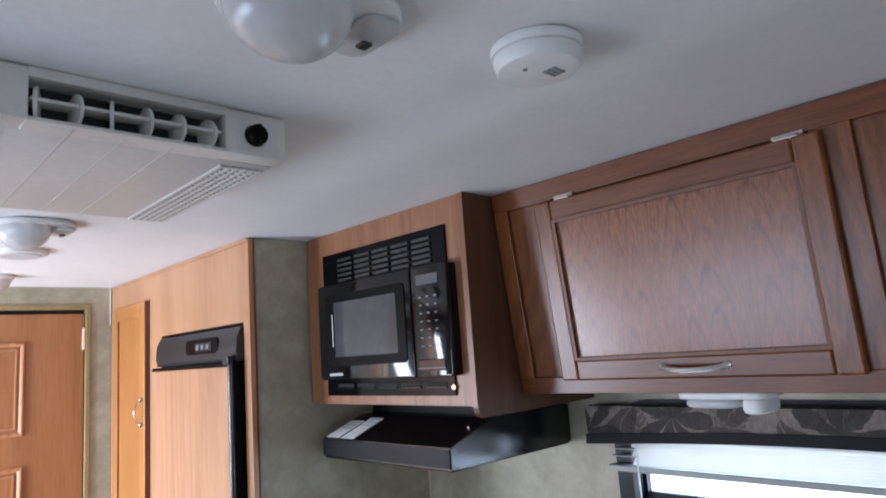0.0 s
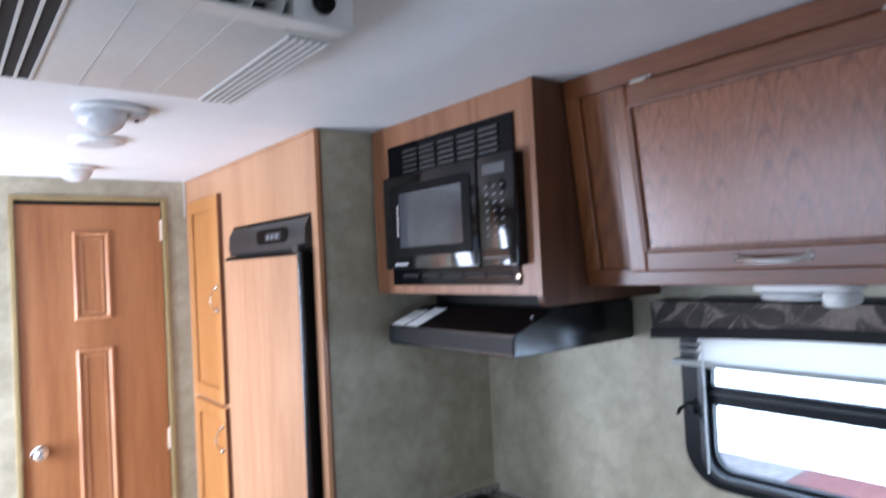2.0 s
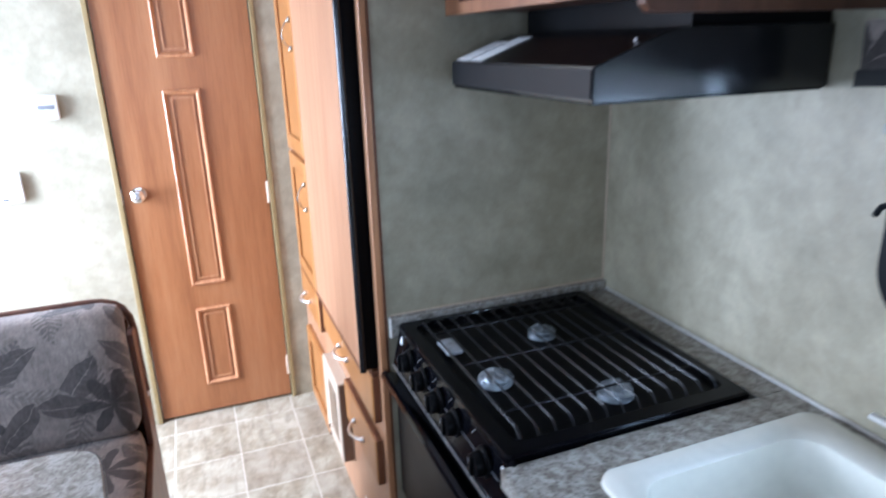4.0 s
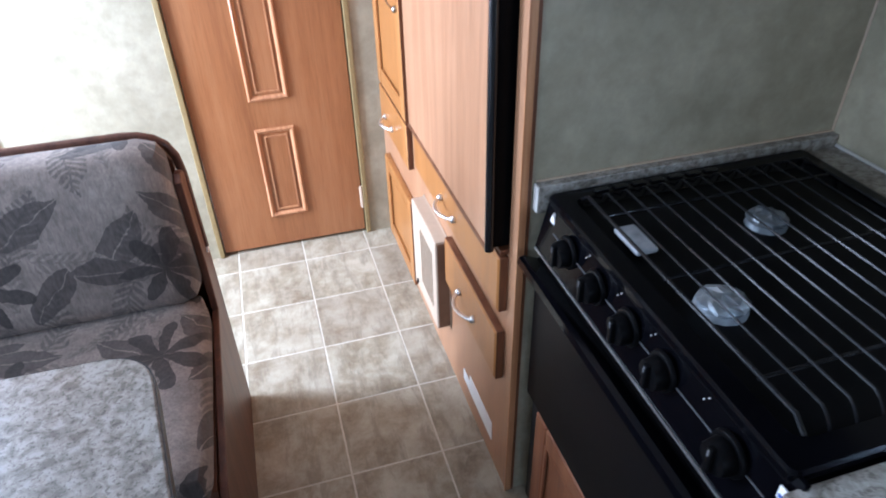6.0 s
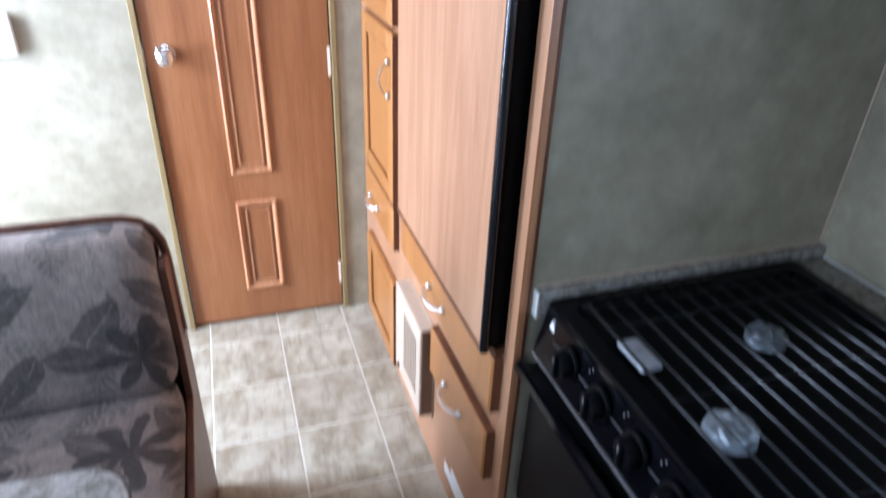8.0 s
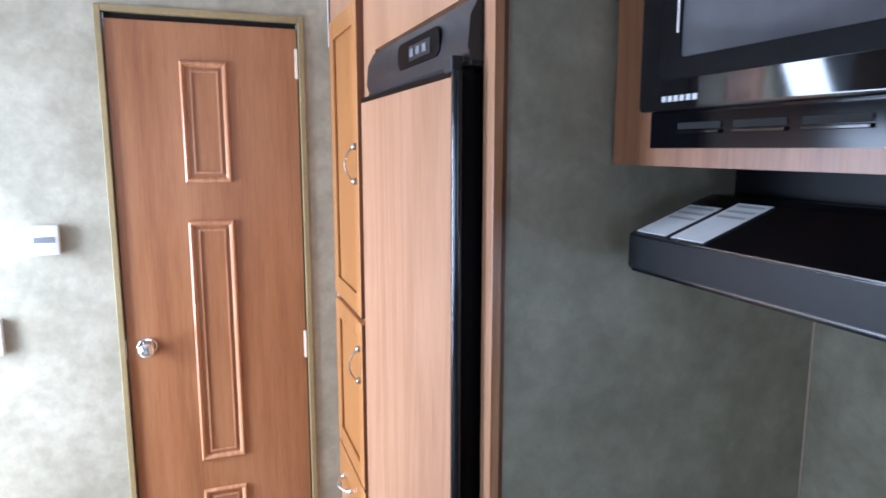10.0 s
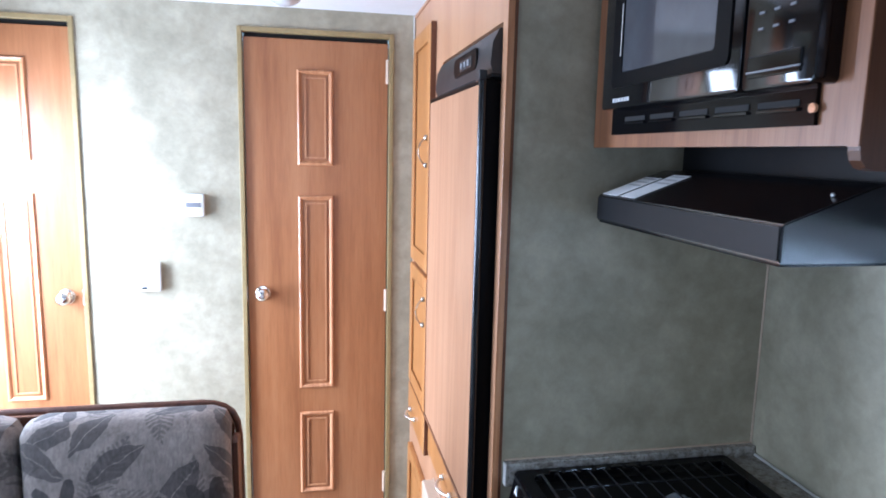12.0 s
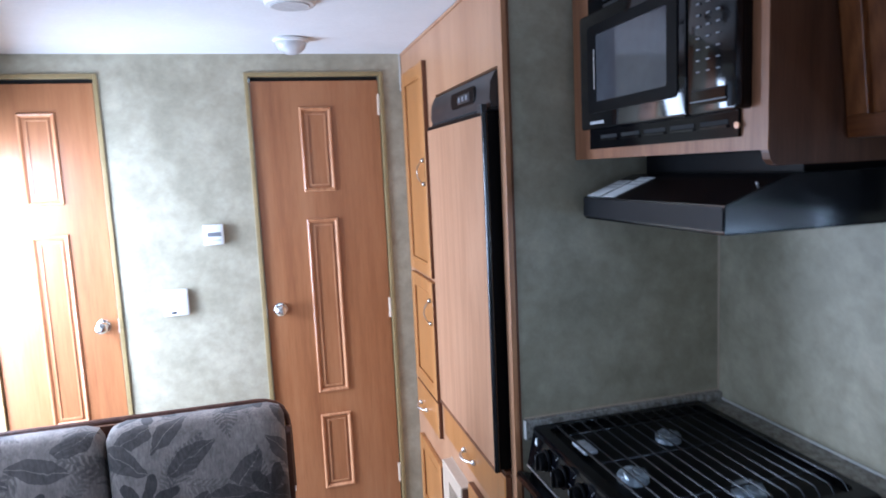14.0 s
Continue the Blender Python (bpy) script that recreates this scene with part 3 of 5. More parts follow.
# ---- things on the rear wall ----
def thermostat():
    o = thing("thermostat", "small white thermostat on the sage wall", "thermostat", (0.06, YR, 1.285), off=(0.022, 0, 0.001))
    part("body", box(0.02, 0.1, YR - 0.026, YR - 0.0005, 1.285, 1.369, 0.004), WHITE, o, smooth=True)
    part("display", box(0.036, 0.09, YR - 0.0285, YR - 0.025, 1.32, 1.337, 0.001), INK, o, "grey display window")
    part("button_strip", box(0.05, 0.088, YR - 0.028, YR - 0.025, 1.3, 1.307, 0.001), PALEINK, o)


def switch_box():
    o = thing("control_box", "flat white wall control box with a dark slot", "control box", (-0.11, YR, 0.99), off=(0.02, 0, 0.01))
    part("body", box(-0.158, -0.06, YR - 0.024, YR - 0.0005, 0.993, 1.102, 0.005), WHITE, o, smooth=True)
    part("slot", box(-0.128, -0.108, YR - 0.026, YR - 0.023, 1.003, 1.011, 0.001), VOID, o, "dark slot")


thermostat()
switch_box()


# ---- handles ----
def pull(parent, p, q, out, r=0.0055, mat=None):
    """An arched bow pull with spread feet between p and q, bowing towards out."""
    p, q, out = Vector(p), Vector(q), Vector(out)
    pts = []
    for k in range(13):
        s = k / 12
        pts.append(p.lerp(q, s) + out * (0.006 + 0.024 * math.sin(math.pi * s) ** 0.7))
    b = tube(pts, r, 10, flat=0.75)
    for e in (p, q):
        ball(e + out * 0.004, 0.0095, (1, 1, 1), 12, b)
    return part("handle", b, mat or NICKEL, parent, "satin nickel bow handle", True)


def framed_door(parent, name, x, y0, y1, z0, z1, wood_v, wood_h, panel, s=0.05, th=0.018, m=None, label="", raised=True):
    """A cabinet door facing -x: stiles, rails and a fielded panel."""
    e = 0.0045
    b = box(x - th + 0.009, x - 0.001, y0 + s - 0.002, y1 - s + 0.002, z0 + s - 0.002, z1 - s + 0.002)
    if raised:
        frustum(y0 + s + 0.008, y1 - s - 0.008, z0 + s + 0.008, z1 - s - 0.008, 'x', x - th + 0.009, x - th + 0.003, 0.02, b)
    if m is not None:
        b.transform(m)
    d = part(name, b, panel, parent, label)
    for nm, a0, a1, c0, c1, o, mat in (("stile", y0, y0 + s, z0, z1, 0, wood_v), ("stile", y1 - s, y1, z0, z1, 0, wood_v), ("rail", y0 + s, y1 - s, z0, z0 + s, 0.0005, wood_h), ("rail", y0 + s, y1 - s, z1 - s, z1, 0.0005, wood_h)):
        b = box(x - th + o, x, a0, a1, c0, c1, e)
        if m is not None:
            b.transform(m)
        part(nm, b, mat, d)
    g = bmesh.new()
    ring(rect(y0 + s - 0.001, y1 - s + 0.001, z0 + s - 0.001, z1 - s + 0.001), rect(y0 + s + 0.006, y1 - s - 0.006, z0 + s + 0.006, z1 - s - 0.006), 'x', x - th + 0.006, x - th + 0.001, g)
    if m is not None:
        g.transform(m)
    part("sticking", g, EDGEWOOD if panel is OAKPANEL else wood_v, d)
    return d


def slab_door(parent, name, x, y0, y1, z0, z1, th=0.02, label=""):
    """A golden overlay front with a darker edge."""
    d = part(name, box(x - th + 0.003, x - 0.001, y0, y1, z0, z1, 0.002), EDGEWOOD, parent, label)
    b = frustum(y0 + 0.001, y1 - 0.001, z0 + 0.001, z1 - 0.001, 'x', x - th + 0.003, x - th, 0.006)
    part("face", b, HONEYDOOR, d, "golden oak face")
    return d


# ---- pantry and refrigerator cabinet ----
XT, YS = 0.913, 1.788


def pantry():
    o = thing("pantry_cabinet", "tall honey oak laminate cabinet housing a refrigerator", "cabinet", (1.2, 2.4, 0))
    # face, with an opening for the refrigerator
    fo = (1.828, 2.47, 0.69, 1.815)
    b = wall_with_holes('x', XT, XT + 0.018, YS, YR - 0.004, 0.0, H - 0.002, [fo])
    part("face_frame", b, HONEY, o)
    part("side_panel", box(XT + 0.0185, XK - 0.001, YS, YS + 0.015, 0.0, H - 0.002), WALL, o, "mottled sage side panel")
    part("edge_trim", box(XT - 0.003, XT + 0.012, YS - 0.004, YS - 0.0005, 0.0, H - 0.002, 0.001), MOULD, o)
    part("dark_edge", box(XT + 0.0125, XT + 0.0185, YS - 0.003, YS - 0.0005, 0.0, H - 0.002), EDGEWOOD, o)
    part("recess", box(XT + 0.06, XT + 0.07, 1.815, 2.49, 0.66, 1.84), VOID, o)
    part("top_trim", box(XT - 0.005, XT - 0.0005, YS, YR - 0.01, H - 0.012, H - 0.002, 0.001), HONEY, o)
    d = framed_door(o, "upper_door", XT, 2.59, 2.96, 1.135, 1.957, HONEYDOOR, HONEYDOOR, HONEYDOOR, 0.05, 0.02, label="tall golden oak pantry door", raised=False)
    part("door_edge", box(XT - 0.019, XT - 0.001, 2.5865, 2.5895, 1.136, 1.956), EDGEWOOD, d, "dark door edge")
    pull(d, (XT - 0.02, 2.615, 1.5), (XT - 0.02, 2.615, 1.59), (-1, 0, 0), 0.0034, DARKNICKEL)
    d = framed_door(o, "middle_door", XT, 2.59, 2.96, 0.642, 1.119, HONEYDOOR, HONEYDOOR, HONEYDOOR, 0.05, 0.02, label="golden oak cabinet door", raised=False)
    part("door_edge", box(XT - 0.019, XT - 0.001, 2.5865, 2.5895, 0.643, 1.118), EDGEWOOD, d, "dark door edge")
    pull(d, (XT - 0.02, 2.615, 0.955), (XT - 0.02, 2.615, 1.045), (-1, 0, 0), 0.0034, DARKNICKEL)
    d = slab_door(o, "drawer", XT, 2.59, 2.96, 0.488, 0.632, label="golden oak drawer front")
    pull(d, (XT - 0.02, 2.765, 0.548), (XT - 0.02, 2.868, 0.548), (-1, 0, 0), 0.005)
    d = framed_door(o, "lower_door", XT, 2.59, 2.96, 0.05, 0.372, HONEYDOOR, HONEYDOOR, HONEYDOOR, 0.045, 0.02, label="golden oak lower door", raised=False)
    part("door_edge", box(XT - 0.019, XT - 0.001, 2.5865, 2.5895, 0.051, 0.371), EDGEWOOD, d, "dark door edge")
    d = slab_door(o, "wide_drawer", XT, 1.826, 2.49, 0.55, 0.685, 0.022, "wide golden oak drawer front")
    pull(d, (XT - 0.022, 2.11, 0.605), (XT - 0.022, 2.215, 0.605), (-1, 0, 0), 0.005)
    d = slab_door(o, "small_drawer", XT, 1.83, 2.207, 0.352, 0.492, 0.022, "small golden oak drawer front")
    pull(d, (XT - 0.022, 1.97, 0.414), (XT - 0.022, 2.075, 0.414), (-1, 0, 0), 0.005)
    return o


pantry()


def fridge():
    o = thing("refrigerator", "built-in refrigerator with a pale wood door panel and black edges", "refrigerator", (0.9, 2.1, 0.69))
    y0, y1, z0, z1 = 1.842, 2.455, 0.7, 1.697
    x = 0.874
    b = slab(rrect(y0, y1, z0, z1, 0.006, 2), 'x', XT + 0.02, x + 0.004, 0.003)
    d = part("door", b, BLACKSATIN, o, "black refrigerator door with rounded edge", True)
    part("wood_panel", box(x - 0.002, x + 0.004, y0 + 0.004, y1 - 0.006, z0 + 0.006, z1 - 0.008, 0.001), FRIDGEWOOD, d, "pale pinkish wood panel")
    part("edge_bead", tube([(x + 0.002, y0 - 0.002, z0), (x + 0.002, y0 - 0.002, z1)], 0.009, 12), HOODGREY, d, smooth=True)
    part("top_rail", box(x - 0.001, x + 0.03, y0, y1, z1 - 0.008, z1 + 0.004, 0.002), BLACKSATIN, d)
    part("latch", box(x - 0.006, x + 0.012, y0 + 0.0, y0 + 0.035, z1 - 0.002, z1 + 0.022, 0.003), CHARCOAL, d, "charcoal door latch")
    part("bottom_rail", box(XT - 0.016, XT + 0.01, y0 - 0.01, y1 + 0.005, 0.6875, 0.6985, 0.002), EDGEWOOD, o, "dark brown strip under the door")
    part("lower_edge", box(x - 0.0045, x + 0.004, y0, y1 - 0.004, z0 - 0.004, z0 + 0.007, 0.001), EDGEWOOD, d, "dark brown lower edge")
    # control strip
    prof = [(XT + 0.02, 1.712), (XT - 0.018, 1.712), (XT - 0.024, 1.73), (XT - 0.02, 1.775), (XT - 0.006, 1.803), (XT + 0.02, 1.808)]
    t = bmesh.new()
    ends = [[t.verts.new((px, yy, pz)) for px, pz in prof] for yy in (1.832, 2.462)]
    t.faces.new(ends[0])
    t.faces.new(ends[1])
    for k in range(len(prof)):
        j = (k + 1) % len(prof)
        t.faces.new((ends[0][k], ends[0][j], ends[1][j], ends[1][k]))
    c = part("control_panel", t, CHARCOAL, o, "charcoal control strip", True)
    part("bezel", slab(rrect(1.95, 2.19, 1.733, 1.782, 0.02, 4), 'x', XT - 0.018, XT - 0.0265, 0.002), BLACKSATIN, c)
    part("display", box(XT - 0.0285, XT - 0.026, 1.99, 2.11, 1.742, 1.768, 0.001), CHARCOAL, c)
    for k in range(3):
        yy = 2.005 + 0.036 * k
        part("button", box(XT - 0.031, XT - 0.028, yy, yy + 0.02, 1.748, 1.762, 0.001), INK, c)
    # black strip paints the dark of the gap below the control strip
    part("hinge_gap", box(XT - 0.02, XT + 0.02, 1.83, 2.462, 1.7045, 1.7115), VOID, o)


fridge()


def furnace_vent():
    o = thing("furnace_vent", "almond metal furnace register with vertical slots", "vent", (0.88, 2.35, 0.13))
    x, y0, y1, z0, z1 = 0.872, 2.228, 2.475, 0.165, 0.462
    part("body", box(x, XT - 0.001, y0, y1, z0, z1, 0.004), ALMOND, o)
    # thin brown plate darkens the near side, shade put into colour
    part("side_shade", box(x + 0.006, XT - 0.002, y0 - 0.002, y0 + 0.001, z0 + 0.006, z1 - 0.006), plain("vent_side_shade", (0.17, 0.1, 0.06), 0.5), o, "brown plate that paints the register's shaded side")
    part("flange", box(XT - 0.004, XT - 0.0005, y0 - 0.003, y1 + 0.006, z0 - 0.004, z1 + 0.002, 0.001), ALMOND, o)
    for k in range(8):
        yy = y0 + 0.035 + k * 0.016
        part("slot", box(x - 0.0025, x + 0.001, yy, yy + 0.0035, z0 + 0.06, z1 - 0.05), VENTSLOT, o)
    part("latch", box(x - 0.004, x, 2.43, 2.44, z0 + 0.018, z0 + 0.03), VOID, o)


furnace_vent()
tag = part("paper_tag", box(XT - 0.0015, XT - 0.0003, 1.89, 2.06, 0.068, 0.132), PAPER, None)
ORG[tag.name] = Vector()
tagged(tag, "white paper sticker on the cabinet toe", "sticker")
part("torn_corner", box(XT - 0.0016, XT - 0.0003, 2.06, 2.112, 0.072, 0.108), PAPER, tag)


# ---- upper cabinets ----
def shear():
    k = (1.198 - 1.254) / (2.06 - 1.588)
    m = Matrix.Identity(4)
    m[0][2] = k
    m[0][3] = -k * 1.588
    return m


def microwave_cabinet():
    o = thing("microwave_cabinet", "oak wall cabinet with a light facing round a microwave", "cabinet", (1.3, 1.3, 1.55))
    x, y0, y1, z0 = 1.106, 1.1, 1.778, 1.566
    b = wall_with_holes('x', x, x + 0.018, y0 + 0.004, y1, z0 - 0.005, H - 0.002, [(1.16, 1.68, 1.6, 1.985)])
    part("face_frame", b, FRAMEOAK, o, "light oak face frame")
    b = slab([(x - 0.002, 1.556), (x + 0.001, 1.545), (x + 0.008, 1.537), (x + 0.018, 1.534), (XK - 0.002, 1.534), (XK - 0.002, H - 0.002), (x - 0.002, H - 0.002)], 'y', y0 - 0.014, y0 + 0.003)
    part("side", b, OAKX, o, "darkened oak side panel")
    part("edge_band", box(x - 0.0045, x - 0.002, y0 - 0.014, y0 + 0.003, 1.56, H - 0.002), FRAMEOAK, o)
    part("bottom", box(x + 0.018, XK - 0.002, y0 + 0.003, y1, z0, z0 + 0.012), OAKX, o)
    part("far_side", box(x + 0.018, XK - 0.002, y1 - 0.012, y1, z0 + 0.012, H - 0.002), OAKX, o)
    part("back", box(1.5, 1.52, y0 + 0.004, y1 - 0.013, z0 + 0.013, H - 0.003), VOID, o)


microwave_cabinet()


def microwave():
    o = thing("microwave_oven", "glossy black built-in microwave oven with vented trim kit", "microwave", (1.2, 1.3, 1.6), off=(0.05, 0.093, -0.017))
    x = 1.05
    # trim kit
    b = wall_with_holes('x', x, x + 0.012, 1.06, 1.592, 1.602, 2.01, [(1.062, 1.572, 1.655, 1.9)])
    kit = part("trim_kit", b, BLACK, o, "black vented trim kit")
    for col in range(5):
        for row in range(5):
            yy = 1.09 + col * 0.083 + 0.02
            zz = 1.925 + row * 0.0145
            bm = box(x - 0.005, x + 0.001, yy, yy + 0.068, zz, zz + 0.007, 0.001)
            part("louvre", bm, LOUVRE, kit)
    for col in range(5):
        yy = 1.085 + col * 0.094
        part("vent_slot", box(x - 0.0015, x + 0.0015, yy, yy + 0.075, 1.626, 1.634), VOID, kit)
        part("slot_lip", box(x - 0.004, x, yy, yy + 0.075, 1.620, 1.6245, 0.001), BLACKGLOSS, kit)
    part("screw", cyl((x - 0.003, 1.062, 1.622), (x + 0.001, 1.062, 1.622), 0.006, seg=12), CHROME, kit)
    # oven body and door
    xd = 1.022
    part("body", box(x + 0.012, 1.45, 1.07, 1.565, 1.66, 1.895), BLACKSATIN, o)
    d = part("door", slab(rrect(1.167, 1.583, 1.648, 1.915, 0.008, 3), 'x', x + 0.012, xd, 0.0025), BLACKGLOSS, o, "glossy black door", True)
    part("window_bezel", ring(rrect(1.19, 1.54, 1.685, 1.885, 0.012, 3), rrect(1.223, 1.503, 1.71, 1.862, 0.006, 3), 'x', xd + 0.001, xd - 0.003), BLACKSATIN, d, "raised window surround")
    part("window", box(xd - 0.0012, xd + 0.001, 1.221, 1.505, 1.708, 1.864), WINDOWGLASS, d, "dark mesh window")
    # pale nickel strip draws the highlight down the window's edge
    part("window_glint", box(xd - 0.0036, xd - 0.003, 1.507, 1.51, 1.74, 1.83), NICKEL, d, "thin nickel strip painting a bright glint")
    for k in range(6):
        yy = 1.535 - 0.011 * k
        part("maker_mark", box(xd - 0.0008, xd, yy - 0.008, yy, 1.659, 1.666), PALEINK, d)
    c = part("control_panel", slab(rrect(1.035, 1.163, 1.648, 1.915, 0.008, 3), 'x', x + 0.012, xd + 0.001, 0.0025), BLACKGLOSS, o, "glossy black keypad", True)
    part("clock", box(xd - 0.0005, xd + 0.002, 1.065, 1.143, 1.868, 1.893), WINDOWGLASS, c, "dark clock display")
    for r in range(7):
        for q in range(3):
            yy = 1.07 + q * 0.027
            zz = 1.72 + r * 0.0195
            part("key", box(xd - 0.0008, xd + 0.002, yy + 0.003, yy + 0.012, zz, zz + (0.004 if r > 3 else 0.003), 0.0), INK, c)
    part("door_button", box(xd - 0.002, xd + 0.002, 1.055, 1.15, 1.662, 1.69, 0.002), BLACKGLOSS, c)
    part("button_trim", box(xd - 0.003, xd - 0.0015, 1.055, 1.15, 1.668, 1.6705), INK, c)


microwave()


def range_hood():
    o = thing("range_hood", "black range hood with paper labels on its slope", "range hood", (1.3, 1.44, 1.415))
    xf, y0, y1, zb = 1.092, 1.176, 1.712, 1.415
    prof = [(xf, zb), (xf, zb + 0.05), (1.215, 1.511), (1.235, 1.517), (XK - 0.002, 1.517), (XK - 0.002, zb), (XK - 0.03, zb)]
    t = bmesh.new()
    ends = [[t.verts.new((px, yy, pz)) for px, pz in prof] for yy in (y0, y1)]
    t.faces.new(ends[0])
    t.faces.new(ends[1])
    for k in range(len(prof)):
        j = (k + 1) % len(prof)
        t.faces.new((ends[0][k], ends[0][j], ends[1][j], ends[1][k]))
    bmesh.ops.recalc_face_normals(t, faces=t.faces)
    bmesh.ops.bevel(t, geom=t.edges, offset=0.002, segments=2, affect='EDGES')
    part("canopy", t, HOODGREY, o, "black painted canopy")
    part("front_band", box(xf - 0.002, xf - 0.0003, y0 + 0.004, y1 - 0.004, zb + 0.004, zb + 0.047), HOODFRONT, o)
    part("lower_lip", box(xf + 0.004, XK - 0.01, y0 + 0.004, y1 - 0.004, zb - 0.004, zb - 0.0003), BLACK, o)
    part("neck", box(1.27, XK - 0.002, y0 + 0.01, y1 - 0.01, 1.5175, 1.565), BLACKSATIN, o)
    part("screw", ball((1.18, 1.2, 1.501), 0.003, seg=10), NICKEL, o)
    return o


range_hood()


def hood_labels():
    sl = (1.511 - 1.465) / (1.215 - 1.092)
    for name, y0, y1, x0, x1, label in (("paper_label", 1.64, 1.703, 1.098, 1.19, "small white paper label on the range hood"), ("paper_label", 1.57, 1.63, 1.098, 1.209, "white paper label on the range hood")):
        b = bmesh.new()
        vs = [b.verts.new((x, y, 1.4655 + (x - 1.092) * sl + dz)) for dz in (0.0008, 0.0014) for x, y in ((x0, y0), (x1, y0), (x1, y1), (x0, y1))]
        for f in ((0, 1, 2, 3), (4, 5, 6, 7), (0, 1, 5, 4), (1, 2, 6, 5), (2, 3, 7, 6), (3, 0, 4, 7)):
            b.faces.new([vs[k] for k in f])
        o = part(name, b, PAPER, None)
        ORG[o.name] = Vector()
        tagged(o, label, "label")
        b = bmesh.new()
        for k in range(3):
            xa = x1 - 0.012 - 0.016 * k
            vs = [b.verts.new((x, y, 1.4672 + (x - 1.092) * sl)) for x, y in ((xa, y0 + 0.006), (xa + 0.006, y0 + 0.006), (xa + 0.006, y1 - 0.006), (xa, y1 - 0.006))]
            b.faces.new(vs)
        part("print_line", b, PALEINK, o)


hood_labels()


def upper_cabinet():
    o = thing("upper_cabinet", "brown oak overhead cabinet with a slanted front over the sink", "cabinet", (1.4, 0.3, 1.588), off=(0.005, 0.07, -0.014))
    sm = shear()
    x, z0, z1 = 1.254, 1.588, H + 0.011
    ye = -1.2
    for nm, a0, a1, c0, c1, mat in (("rail", ye, 1.013, z0, 1.625, OAKY), ("rail", ye, 1.013, 2.025, z1, OAKY), ("stile", 0.972, 1.013, 1.625, 2.025, OAK), ("stile", 0.238, 0.3, 1.625, 2.025, OAK), ("stile", -0.44, -0.4, 1.625, 2.025, OAK), ("stile", ye, -1.15, 1.625, 2.025, OAK)):
        b = box(x + (0.0005 if nm == "stile" else 0), x + 0.018, a0, a1, c0, c1, 0.0012)
        b.transform(sm)
        part(nm, b, mat, o, "brown oak face frame member")
    for a0, a1 in ((0.3, 0.972), (-0.4, 0.238), (-1.15, -0.44)):
        b = box(x + 0.012, x + 0.017, a0, a1, 1.625, 2.025)
        b.transform(sm)
        part("recessed_panel", b, OAK, o)
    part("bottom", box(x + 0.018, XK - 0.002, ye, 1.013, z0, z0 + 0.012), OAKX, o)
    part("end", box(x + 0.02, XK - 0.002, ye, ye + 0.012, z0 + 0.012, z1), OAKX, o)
    d = framed_door(o, "door", x, 0.279, 0.876, 1.618, 2.018, OAK, OAKY, OAKPANEL, 0.044, 0.019, sm, "brown oak cabinet door with a flat grained panel", False)
    xh = x - 0.019
    pull(d, (xh, 0.5, 1.643), (xh, 0.628, 1.643), (-1, 0, -0.25), 0.0075)
    for y in (0.8, 0.33):
        b = box(xh + 0.012, xh + 0.02, y - 0.026, y + 0.026, 2.02, 2.029, 0.002)
        box(xh + 0.002, xh + 0.014, y - 0.02, y + 0.02, 2.014, 2.023, 0.003, bm=b)
        b.transform(sm)
        part("hinge", b, DARKNICKEL, d, "nickel hinge leaf")
    return o


upper_cabinet()


def under_light():
    o = thing("under_cabinet_light", "white plastic under-cabinet lamp", "lamp", (1.34, 0.55, 1.588), off=(-0.01, 0.055, -0.014))
    b = slab(rrect(1.285, 1.39, 0.47, 0.65, 0.03, 5), 'z', 1.5875, 1.574, 0.003)
    part("base", b, WHITE, o, smooth=True)
    b = slab(rrect(1.29, 1.385, 0.525, 0.642, 0.04, 6), 'z', 1.574, 1.556, 0.008, seg=3)
    part("lens", b, LENS, o, "frosted lens", True)
    part("switch_end", slab(rrect(1.29, 1.385, 0.478, 0.523, 0.02, 5), 'z', 1.574, 1.546, 0.008), WHITE, o, smooth=True)


under_light()


